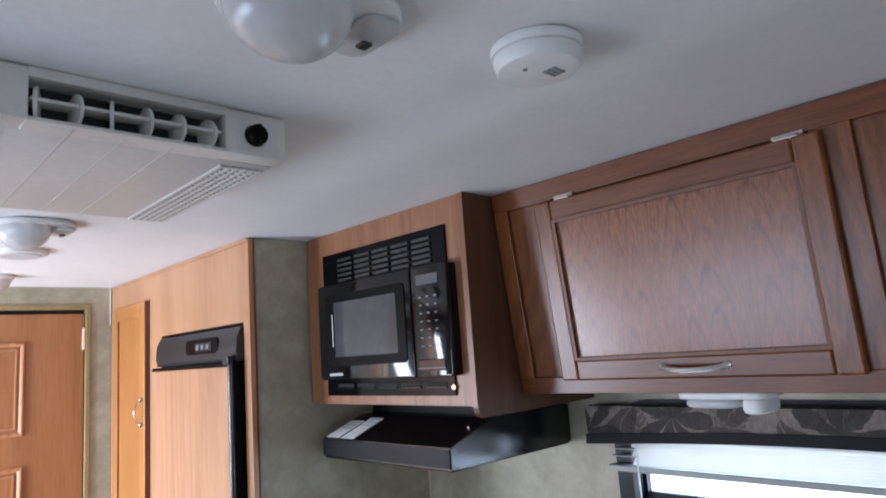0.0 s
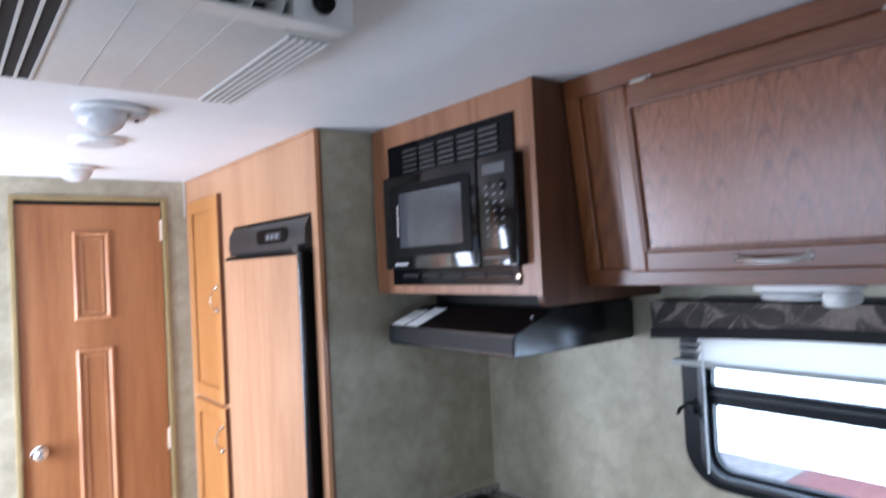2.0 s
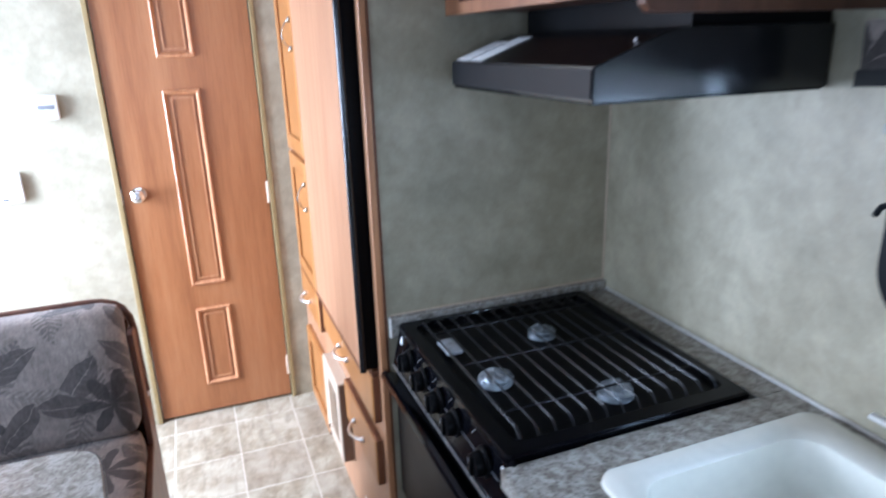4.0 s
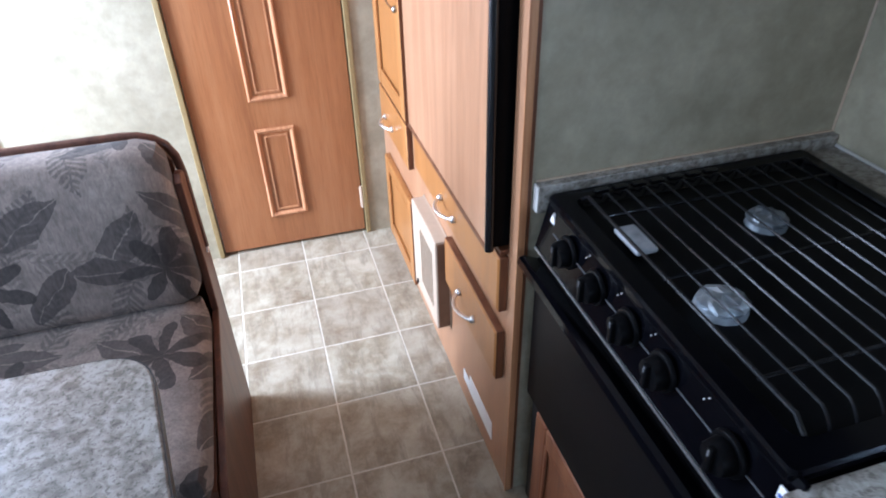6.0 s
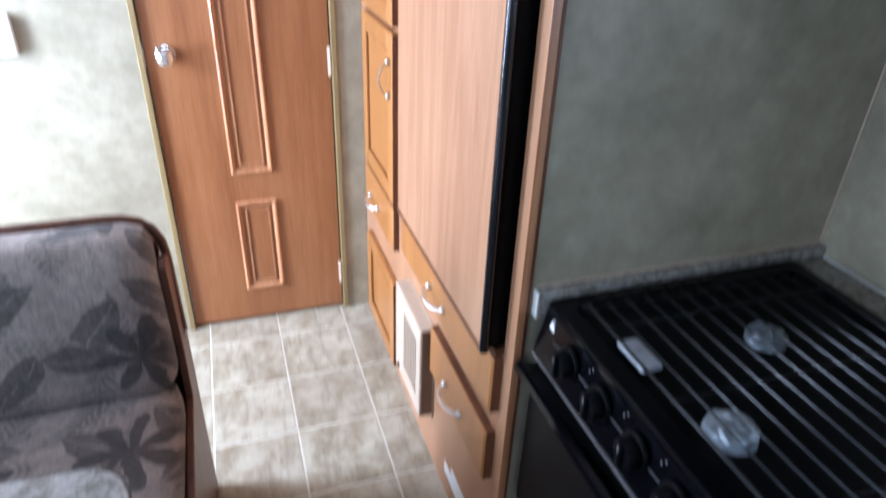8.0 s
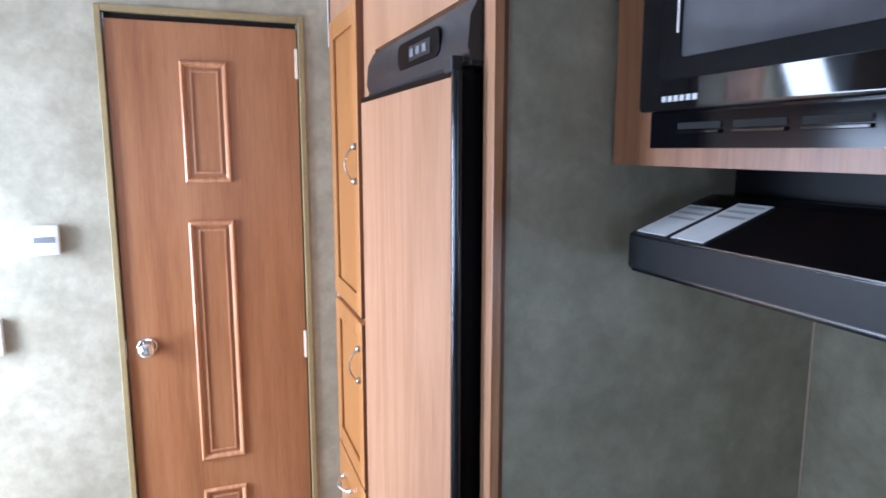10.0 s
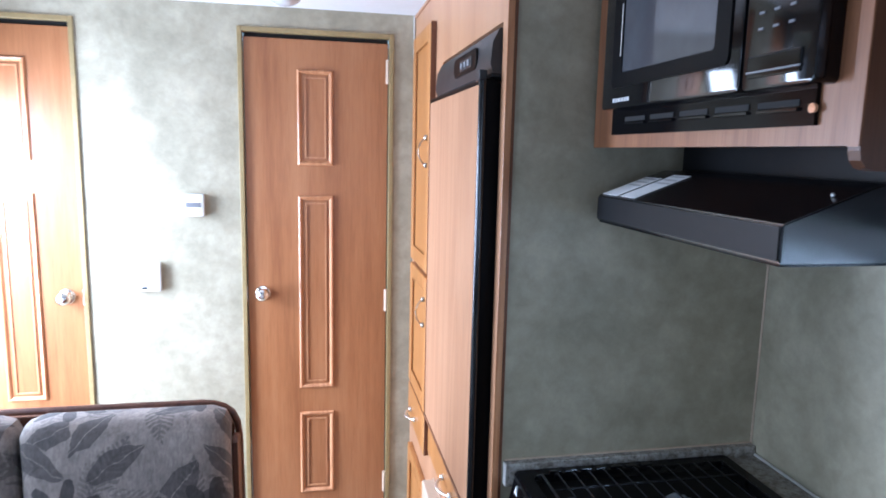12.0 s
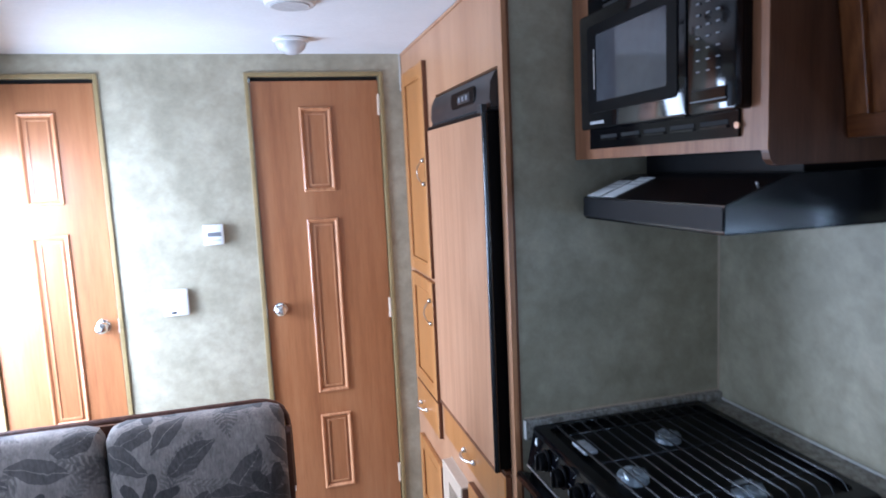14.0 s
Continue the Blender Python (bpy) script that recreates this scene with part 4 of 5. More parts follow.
# ---- window over the sink ----
def sink_window():
    o = thing("window_1", "black framed trailer window with rounded corners", "window", (XK, 0.6, 1.02), kind="structure", off=(0, 0.06, 0.0))
    A = (0.232, 0.968, 1.022, 1.53)
    low = 0.026
    outer = rrect(A[0], A[1], A[2] + low, A[3], 0.1, 8)
    mid = rrect(A[0] + 0.02, A[1] - 0.02, A[2] + low + 0.014, A[3] - 0.02, 0.085, 8)
    inner = rrect(A[0] + 0.062, A[1] - 0.062, A[2] + 0.062, A[3] - 0.062, 0.055, 8)
    b = ring(outer, mid, 'x', XK - 0.001, XK - 0.016)
    ring(mid, inner, 'x', XK - 0.001, XK - 0.022, b)
    f = part("window_frame", b, RUBBER, o, "black inner frame", True)
    groove = ring(rrect(A[0] + 0.05, A[1] - 0.05, A[2] + 0.05, A[3] - 0.05, 0.065, 8), inner, 'x', XK - 0.0215, XK - 0.0255)
    part("bead", groove, CHARCOAL, f)
    b = ring(rrect(A[0] + 0.045, A[1] - 0.045, A[2] + 0.045, A[3] - 0.045, 0.06, 8), rrect(A[0] + 0.07, A[1] - 0.07, A[2] + 0.07, A[3] - 0.07, 0.05, 8), 'x', XK + 0.004, XK + 0.024)
    part("outer_frame", b, RUBBER, o)
    b = box(XK + 0.006, XK + 0.026, A[0] + 0.06, A[1] - 0.06, 1.252, 1.301, 0.003)
    part("mullion", b, RUBBER, o, "dark horizontal mullion")
    part("mullion_lip", box(XK + 0.0, XK + 0.008, A[0] + 0.062, A[1] - 0.062, 1.279, 1.287, 0.002), CHARCOAL, o)
    for z0, z1, xx in ((1.085, 1.253, 0.012), (1.3, 1.47, 0.016)):
        p = part("pane", box(XK + xx, XK + xx + 0.003, A[0] + 0.065, A[1] - 0.065, z0, z1), GLASS, o)
        p.visible_shadow = False
    # crank latch on the frame
    b = box(XK - 0.04, XK - 0.022, 0.922, 0.95, 1.232, 1.26, 0.004)
    tube([(XK - 0.036, 0.945, 1.25), (XK - 0.04, 0.962, 1.244), (XK - 0.036, 0.972, 1.228)], 0.005, bm=b)
    tube([(XK - 0.03, 0.93, 1.27), (XK - 0.034, 0.915, 1.245), (XK - 0.03, 0.905, 1.215)], 0.004, bm=b)
    tube([(XK - 0.026, 0.9, 1.22), (XK - 0.026, 0.896, 1.17), (XK - 0.026, 0.905, 1.13)], 0.003, bm=b)
    part("latch", b, RUBBER, o, "black window latch")


sink_window()


def valance():
    o = thing("window_valance", "leaf-print fabric valance with dark lower edge", "valance", (1.53, 0.45, 1.455), off=(0.008, 0.06, -0.016))
    n = 24
    y0, y1 = -0.12, 1.018
    t = bmesh.new()
    rows = []
    for k in range(n + 1):
        y = y1 + (y0 - y1) * k / n
        bow = 0.02 * math.sin(math.pi * k / n)
        rows.append([t.verts.new(p) for p in ((1.492, y, 1.462 + bow), (1.488, y, 1.535), (XK - 0.009, y, 1.535), (XK - 0.009, y, 1.462 + bow))])
    for a, b in zip(rows, rows[1:]):
        for j in range(4):
            t.faces.new((a[j], a[(j + 1) % 4], b[(j + 1) % 4], b[j]))
    t.faces.new(rows[0])
    t.faces.new(rows[-1])
    part("fabric_board", t, VALANCEFABRIC, o, "taupe leaf-print fabric")
    t = bmesh.new()
    rows = []
    for k in range(n + 1):
        y = y1 + 0.003 + (y0 - y1) * k / n
        bow = 0.02 * math.sin(math.pi * k / n)
        rows.append([t.verts.new(p) for p in ((1.486, y, 1.438 + bow), (1.486, y, 1.4625 + bow), (XK - 0.011, y, 1.4625 + bow), (XK - 0.011, y, 1.438 + bow))])
    for a, b in zip(rows, rows[1:]):
        for j in range(4):
            t.faces.new((a[j], a[(j + 1) % 4], b[(j + 1) % 4], b[j]))
    t.faces.new(rows[0])
    t.faces.new(rows[-1])
    part("lower_edge", t, VOID, o, "dark lower edge")


valance()


def blind():
    o = thing("mini_blind", "white mini blind pulled up with grey bottom rail", "blind", (1.52, 0.5, 1.35), off=(0, 0.045, -0.009))
    y0, y1 = 0.0, 0.915
    for k in range(9):
        z = 1.383 + k * 0.0072
        b = slab([(1.51, z), (1.5112, z), (1.5182, z + 0.0105), (1.517, z + 0.0105)], 'y', y0, y1 - 0.004 * (k % 3))
        part("slat", b, SLAT, o)
    part("bottom_rail", box(1.504, 1.538, y0, 0.985, 1.366, 1.381, 0.003), BLINDRAIL, o, "grey-green bottom rail")
    for z, e in ((1.402, 0.975), (1.42, 0.968)):
        part("loose_slat", box(1.51, 1.53, 0.9, e, z, z + 0.002), BLINDRAIL, o)
    part("head_rail", box(1.502, 1.54, y0, 0.92, 1.446, 1.462), VINYLBLIND, o)
    part("cord", tube([(1.503, 0.898, 1.446), (1.5035, 0.897, 1.3), (1.505, 0.898, 1.108)], 0.0022, 6), VINYLBLIND, o, "white pull cord")


blind()


# ---- kitchen counter ----
ZC = 0.842


def base_cabinet():
    o = thing("base_cabinet", "oak base cabinet under the sink", "cabinet", (1.25, 0.2, 0))
    # darker oak here carries the shadow on the base fronts
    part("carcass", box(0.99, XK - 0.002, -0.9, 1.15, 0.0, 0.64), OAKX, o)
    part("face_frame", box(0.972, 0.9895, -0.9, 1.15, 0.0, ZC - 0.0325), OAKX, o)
    for y0, y1 in ((0.67, 1.135), (0.15, 0.63), (-0.37, 0.11)):
        d = framed_door(o, "door", 0.97, y0, y1, 0.08, 0.6, OAK, OAKY, OAK, 0.05, 0.019, label="brown oak base door", raised=False)
        part("drawer", box(0.951, 0.969, y0, y1, 0.63, 0.77, 0.003), OAKY, o, "brown oak drawer front")


def range_base():
    o = thing("range_base_cabinet", "oak cabinet under the oven with a framed door", "cabinet", (1.2, 1.43, 0))
    part("carcass", box(0.962, XK - 0.002, 1.176, YS - 0.022, 0.0, 0.366), OAKX, o)
    framed_door(o, "door", 0.96, 1.18, 1.715, 0.02, 0.358, REDOAK, REDOAK, REDOAK, 0.05, 0.019, label="light oak framed door under the oven", raised=False)
    # charcoal strip stands for the pantry's sage side, dark in this gap
    part("filler_strip", box(0.958, 0.972, 1.718, YS - 0.022, 0.0, 0.79), CHARCOAL, o, "charcoal strip standing in for the shaded pantry side")


base_cabinet()
range_base()


def countertop():
    b = bmesh.new()
    # front and sink stretch with a hole for the bowl
    x0, x1, y0, y1 = 0.938, XK - 0.001, -0.92, 1.168
    hx0, hx1, hy0, hy1 = 1.1, 1.464, 0.466, 1.051
    z0, z1 = ZC - 0.032, ZC
    box(x0, hx0, y0, y1, z0, z1, 0.003, bm=b)
    box(hx1, x1, y0, y1, z0, z1, 0.003, bm=b)
    box(hx0, hx1, hy1, y1, z0, z1, bm=b)
    box(hx0, hx1, y0, hy0, z0, z1, bm=b)
    box(1.485, x1, y1, YS - 0.001, z0, z1 - 0.0005, bm=b)
    o = part("countertop", b, COUNTER, None)
    ORG[o.name] = Vector()
    tagged(o, "speckled granite laminate worktop round stove and sink", "worktop")
    part("side_splash", box(0.938, XK - 0.002, YS - 0.021, YS - 0.001, ZC - 0.03, 0.866, 0.002), COUNTER, o, "laminate side splash")
    part("splash_end", box(0.9355, 0.9378, YS - 0.02, YS - 0.002, ZC - 0.028, 0.864), CREAM, o, "pale cut end")
    part("wall_bead", cyl((XK - 0.004, YS - 0.022, ZC + 0.003), (XK - 0.004, -0.9, ZC + 0.003), 0.003, seg=8), CREAM, o, "pale sealant bead")
    part("side_bead", box(0.94, XK - 0.003, YS - 0.004, YS - 0.0008, 0.866, 0.869), ALMOND, o)
    part("cut_edge", box(0.9355, 0.9378, 0.97, 1.16, ZC - 0.03, ZC - 0.001), COUNTER, o)
    part("front_edge", box(0.9355, 0.9378, -0.92, 0.969, ZC - 0.03, ZC - 0.001), COUNTER, o)


countertop()


def sink():
    o = thing("sink", "white acrylic kitchen sink with rounded bowl", "sink", (1.3, 0.7, 0.65), off=(-0.006, 0.046, 0))
    zr = ZC + 0.012
    # rim and bowl as stacked outlines
    loops = [(rrect(1.066, 1.535, 0.2, 1.042, 0.035, 6), ZC + 0.001), (rrect(1.068, 1.533, 0.202, 1.04, 0.034, 6), zr - 0.003), (rrect(1.073, 1.528, 0.207, 1.035, 0.03, 6), zr),
             (rrect(1.1, 1.468, 0.43, 1.0, 0.05, 6), zr), (rrect(1.108, 1.46, 0.438, 0.992, 0.05, 6), zr - 0.006), (rrect(1.118, 1.45, 0.45, 0.98, 0.055, 6), zr - 0.06),
             (rrect(1.13, 1.438, 0.462, 0.968, 0.06, 6), zr - 0.15), (rrect(1.15, 1.418, 0.48, 0.948, 0.06, 6), zr - 0.172), (rrect(1.22, 1.35, 0.6, 0.8, 0.06, 6), zr - 0.176)]
    t = bmesh.new()
    rows = [[t.verts.new((a, b, z)) for a, b in lp] for lp, z in loops]
    for a, b in zip(rows, rows[1:]):
        for k in range(len(a)):
            j = (k + 1) % len(a)
            t.faces.new((a[k], a[j], b[j], b[k]))
    t.faces.new(rows[-1])
    part("bowl", t, SINKWHITE, o, smooth=True)
    part("drain", cyl((1.285, 0.7, zr - 0.176), (1.285, 0.7, zr - 0.172), 0.04, seg=24), CHROME, o, "chrome drain")


sink()


def faucet():
    z = ZC + 0.0125
    o = thing("faucet", "white plastic kitchen faucet with two lever handles", "faucet", (1.5, 0.71, z), off=(-0.006, 0.055, -0.002))
    part("deck", slab(rrect(1.478, 1.522, 0.575, 0.85, 0.02, 5), 'z', z, z + 0.02, 0.005), CREAM, o, smooth=True)
    b = cyl((1.5, 0.712, z + 0.02), (1.5, 0.712, z + 0.06), 0.017, 0.012, 18)
    cyl((1.5, 0.712, z + 0.06), (1.498, 0.71, z + 0.17), 0.012, 0.0095, 18, bm=b)
    ball((1.498, 0.71, z + 0.172), 0.0155, (1, 1, 1), 14, b)
    cyl((1.498, 0.71, z + 0.172), (1.472, 0.704, z + 0.216), 0.012, 0.009, 14, bm=b)
    cyl((1.472, 0.704, z + 0.216), (1.464, 0.702, z + 0.224), 0.009, 0.006, 14, bm=b)
    part("spout", b, CREAM, o, smooth=True)
    for y, s in ((0.826, 1), (0.6, -1)):
        b = cyl((1.5, y, z + 0.02), (1.5, y, z + 0.052), 0.018, 0.014, 16)
        ball((1.5, y, z + 0.056), 0.015, (1, 1, 0.7), 14, b)
        tube([(1.5, y, z + 0.06), (1.498, y + s * 0.03, z + 0.066), (1.494, y + s * 0.075, z + 0.07)], 0.009, 10, b, 0.6)
        part("lever", b, CREAM, o, "white lever handle", True)


faucet()


def stove():
    o = thing("gas_range", "black slide-in gas range with wire grate and five knobs", "stove", (1.2, 1.43, 0.366))
    y0, y1 = 1.174, 1.764
    xb = 1.476
    zt = 0.853
    # top tray with a raised rim
    outer = rrect(0.952, xb, y0, y1, 0.012, 3)
    inner = rrect(0.985, xb - 0.03, y0 + 0.035, y1 - 0.03, 0.02, 3)
    t = bmesh.new()
    rows = [[t.verts.new((a, b, z)) for a, b in lp] for lp, z in ((outer, ZC - 0.002), (outer, zt - 0.004), (rrect(0.956, xb - 0.004, y0 + 0.004, y1 - 0.004, 0.01, 3), zt), (inner, zt), (rrect(0.995, xb - 0.04, y0 + 0.045, y1 - 0.04, 0.016, 3), zt - 0.014))]
    for a, b in zip(rows, rows[1:]):
        for k in range(len(a)):
            j = (k + 1) % len(a)
            t.faces.new((a[k], a[j], b[j], b[k]))
    t.faces.new(rows[-1])
    part("cooktop", t, BLACK, o, "black enamel cooktop", True)
    part("body", box(0.955, xb - 0.02, y0 + 0.004, y1 - 0.004, 0.37, ZC - 0.0025), BLACKSATIN, o)
    # control panel
    b = slab([(0.955, 0.735), (0.934, 0.745), (0.956, 0.838), (0.96, 0.848), (0.966, 0.848), (0.966, 0.735)], 'y', y0 - 0.012, y1, 0.002)
    c = part("control_panel", b, BLACK, o, "black control panel")
    slope = (0.956 - 0.934) / (0.838 - 0.745)
    for k, y in enumerate((1.66, 1.565, 1.47, 1.382, 1.248)):
        z = 0.8
        xx = 0.934 + (z - 0.745) * slope
        b = cyl((xx, y, z), (xx - 0.006, y, z), 0.03, 0.028, 24, 0.001)
        cyl((xx - 0.006, y, z), (xx - 0.024, y, z - 0.001), 0.024, 0.021, 20, 0.002, bm=b)
        box(xx - 0.031, xx - 0.018, y - 0.005, y + 0.005, z - 0.02, z + 0.02, 0.002, bm=b)
        kb = part("knob", b, BLACKSATIN, c, smooth=True)
        part("pointer", box(xx - 0.0318, xx - 0.0308, y - 0.001, y + 0.001, z + 0.008, z + 0.018), INK, kb)
    for y in (1.612, 1.515, 1.426, 1.31):
        for s in (0, 1):
            yy, z = y - 0.006 * s, 0.822 + 0.007 * s
            xx = 0.934 + (z - 0.745) * slope
            part("mark", box(xx - 0.0012, xx + 0.001, yy - 0.0011, yy + 0.0011, z - 0.0011, z + 0.0011), PALEINK, c)
    part("script_mark", tube([(0.944 + (zz - 0.75) * 0.237, yy + 0.062, zz + 0.03) for yy, zz in ((1.29, 0.768), (1.278, 0.766), (1.268, 0.757), (1.258, 0.758), (1.248, 0.762), (1.235, 0.752), (1.222, 0.75))], 0.0011, 6), PALEINK, c)
    part("centre_line", box(0.9455, 0.9485, 1.19, 1.72, 0.799, 0.7997), INK, c)
    part("badge", slab([(1.724, 0.812), (1.742, 0.812), (1.733, 0.832)], 'x', 0.956, 0.9495), PAPER, c, "small white triangular badge")
    part("trim_line", box(0.9325, 0.9345, y0 + 0.004, y1 - 0.004, 0.7455, 0.7495), NICKEL, c, "thin bright line")
    part("sticker", box(0.945, 0.9468, y0 - 0.009, y0 + 0.004, 0.82, 0.838), PAPER, c, "white sticker with a blue bar")
    part("sticker_bar", box(0.9442, 0.9452, y0 - 0.007, y0 + 0.002, 0.823, 0.828), BLUEPRINT, c)
    # oven door with a full-width grip
    # black strip paints the shade in the gap above the oven door
    part("grip_gap", box(0.952, 0.956, y0 + 0.004, y1 - 0.004, 0.725, 0.735), VOID, o)
    d = part("oven_door", box(0.938, 0.9545, y0 + 0.002, y1 - 0.002, 0.372, 0.725, 0.005), BLACKSATIN, o, "black oven door")
    t = slab([(0.938, 0.7), (0.906, 0.711), (0.9, 0.721), (0.903, 0.732), (0.912, 0.735), (0.925, 0.729), (0.938, 0.725)], 'y', y0 - 0.002, y1 - 0.002, 0.003)
    part("grip", t, BLACK, d, "black full-width grip", True)
    for k in range(7):
        xx = 1.03 + 0.036 * k
        part("vent_louvre", box(xx, xx + 0.026, y1 - 0.026, y1 - 0.014, zt - 0.001, zt + 0.004, 0.0018), BLACKGLOSS, o)
    # burners
    for x, y, s in ((1.25, 1.582, 0.78), (1.055, 1.429, 0.88), (1.246, 1.288, 0.86)):
        b = cyl((x, y, zt - 0.014), (x, y, zt - 0.004), 0.042 * s, 0.039 * s, 14)
        u = part("burner", b, BURNER, o, "grey foil-wrapped burner", True)
        b = bmesh.new()
        rng = random.Random(int(x * 1000 + y * 77))
        bmesh.ops.create_uvsphere(b, u_segments=16, v_segments=8, radius=0.04 * s)
        for v in b.verts:
            v.co.z *= 0.32
            k = 1 + rng.uniform(-0.13, 0.13)
            v.co = Vector((v.co.x * k, v.co.y * k, v.co.z + rng.uniform(-0.003, 0.003))) + Vector((x, y, zt - 0.001))
        part("burner_cap", b, BURNER, u)
    # plastic packet tied on the grate
    part("packet", box(1.003, 1.04, 1.558, 1.63, zt - 0.006, zt + 0.004, 0.004), PACKET, o, "clear plastic packet")
    # grate: bars along the front, two cross bars, bent-down ends
    g = part("grate", tube([(1.0, 1.214, zt - 0.002), (1.0, 1.232, zt + 0.013), (1.0, 1.712, zt + 0.013), (1.0, 1.73, zt - 0.002)], 0.003, 8), WIRE, o, "dark wire grate", True)
    n = 12
    for k in range(1, n + 1):
        x = 1.0 + (1.43 - 1.0) * k / n
        part("bar", tube([(x, 1.212, zt - 0.01), (x, 1.224, zt + 0.006), (x, 1.234, zt + 0.0125), (x, 1.475, zt + 0.0125), (x, 1.712, zt + 0.0125), (x, 1.722, zt + 0.006), (x, 1.73, zt - 0.008)], 0.0019, 8), WIRE, g, smooth=True)
    for y in (1.29, 1.485, 1.655):
        part("cross_bar", tube([(1.0, y, zt + 0.008), (1.43, y, zt + 0.008)], 0.003, 8), WIRE, g)


stove()


# ---- dinette ----
def cushion(x0, x1, y0, y1, z0, z1, r, lump, seed):
    """A soft block with rounded edges and a slight swell."""
    t = bmesh.new()
    bmesh.ops.create_cube(t, size=1)
    bmesh.ops.subdivide_edges(t, edges=t.edges, cuts=9, use_grid_fill=True)
    sx, sy, sz = x1 - x0, y1 - y0, z1 - z0
    for v in t.verts:
        p = Vector((v.co.x * sx, v.co.y * sy, v.co.z * sz))
        h = Vector((sx / 2 - r, sy / 2 - r, sz / 2 - r))
        q = Vector([max(-a, min(a, b)) for a, b in zip(h, p)])
        d = p - q
        if d.length > 1e-6:
            d = d.normalized() * min(r, d.length) if d.length > r else d
        p = q + d
        f = lump * (1 - (2 * v.co.x) ** 4) * (1 - (2 * v.co.z) ** 4) if sy < sz else lump * (1 - (2 * v.co.x) ** 4) * (1 - (2 * v.co.y) ** 4)
        nz = noise.noise(Vector((p.x * 7 + seed, p.y * 7, p.z * 7))) * 0.003
        if sy < sz:
            p.y += math.copysign(f + nz, v.co.y)
        else:
            p.z += math.copysign(f + nz, v.co.z) if v.co.z > 0 else 0
        v.co = p + Vector(((x0 + x1) / 2, (y0 + y1) / 2, (z0 + z1) / 2))
    return t


def dinette_bench():
    o = thing("dinette_bench", "booth bench of red-brown wood with taupe leaf cushions", "bench", (-0.3, 1.95, 0), off=(0.005, 0.055, 0))
    xe = 0.318
    part("base", box(XW + 0.002, xe - 0.018, 1.64, 2.182, 0.0, 0.39), DARKWOOD, o)
    b = slab([(1.6, 0.0), (2.245, 0.0), (2.245, 0.55), (2.225, 0.56), (2.2, 0.735), (2.188, 0.762), (2.165, 0.78), (2.135, 0.785), (2.11, 0.775), (2.13, 0.56), (2.12, 0.43), (1.66, 0.385), (1.6, 0.36)], 'x', xe - 0.016, xe, 0.003)
    part("end_panel", b, DARKWOOD, o, "red-brown wooden end panel")
    part("back_board", slab([(XW + 0.002, 0.0), (xe - 0.017, 0.0), (xe - 0.017, 0.79), (xe - 0.035, 0.825), (xe - 0.07, 0.845), (XW + 0.002, 0.845)], 'y', 2.185, 2.205), DARKWOOD, o)
    part("top_trim", tube([(XW + 0.01, 2.19, 0.858), (xe - 0.1, 2.19, 0.858), (xe - 0.07, 2.19, 0.855), (xe - 0.042, 2.19, 0.845), (xe - 0.022, 2.191, 0.828), (xe - 0.009, 2.193, 0.8), (xe - 0.004, 2.195, 0.76), (xe - 0.002, 2.2, 0.56)], 0.0095, 10, flat=1.0), DARKWOOD, o, "rounded brown edge moulding", True)
    part("bracket", box(xe - 0.002, xe + 0.004, 2.19, 2.215, 0.545, 0.562, 0.001), PAPER, o)
    return o


dinette_bench()


def bench_cushions():
    for x0, x1, seed, lab in ((-0.197, 0.297, 1.0, "taupe leaf-print back cushion of the booth"), (-0.7, -0.205, 4.0, "taupe leaf-print back cushion beside the wall")):
        b = cushion(x0, x1, 2.055, 2.17, 0.49, 0.872, 0.045, 0.012, seed)
        bmesh.ops.translate(b, vec=(0.01, 0.059, 0), verts=b.verts)
        o = part("back_cushion", b, FABRIC, None, smooth=True)
        ORG[o.name] = Vector()
        tagged(o, lab, "cushion", "booth cushions")
    for x0, x1, seed in ((-0.197, 0.297, 7.0), (-0.7, -0.205, 9.0)):
        b = cushion(x0, x1, 1.64, 2.185, 0.392, 0.496, 0.035, 0.008, seed)
        bmesh.ops.translate(b, vec=(0.01, 0, 0), verts=b.verts)
        o = part("seat_cushion", b, FABRIC, None, smooth=True)
        ORG[o.name] = Vector()
        tagged(o, "taupe leaf-print seat cushion on the booth", "cushion", "booth cushions")


bench_cushions()


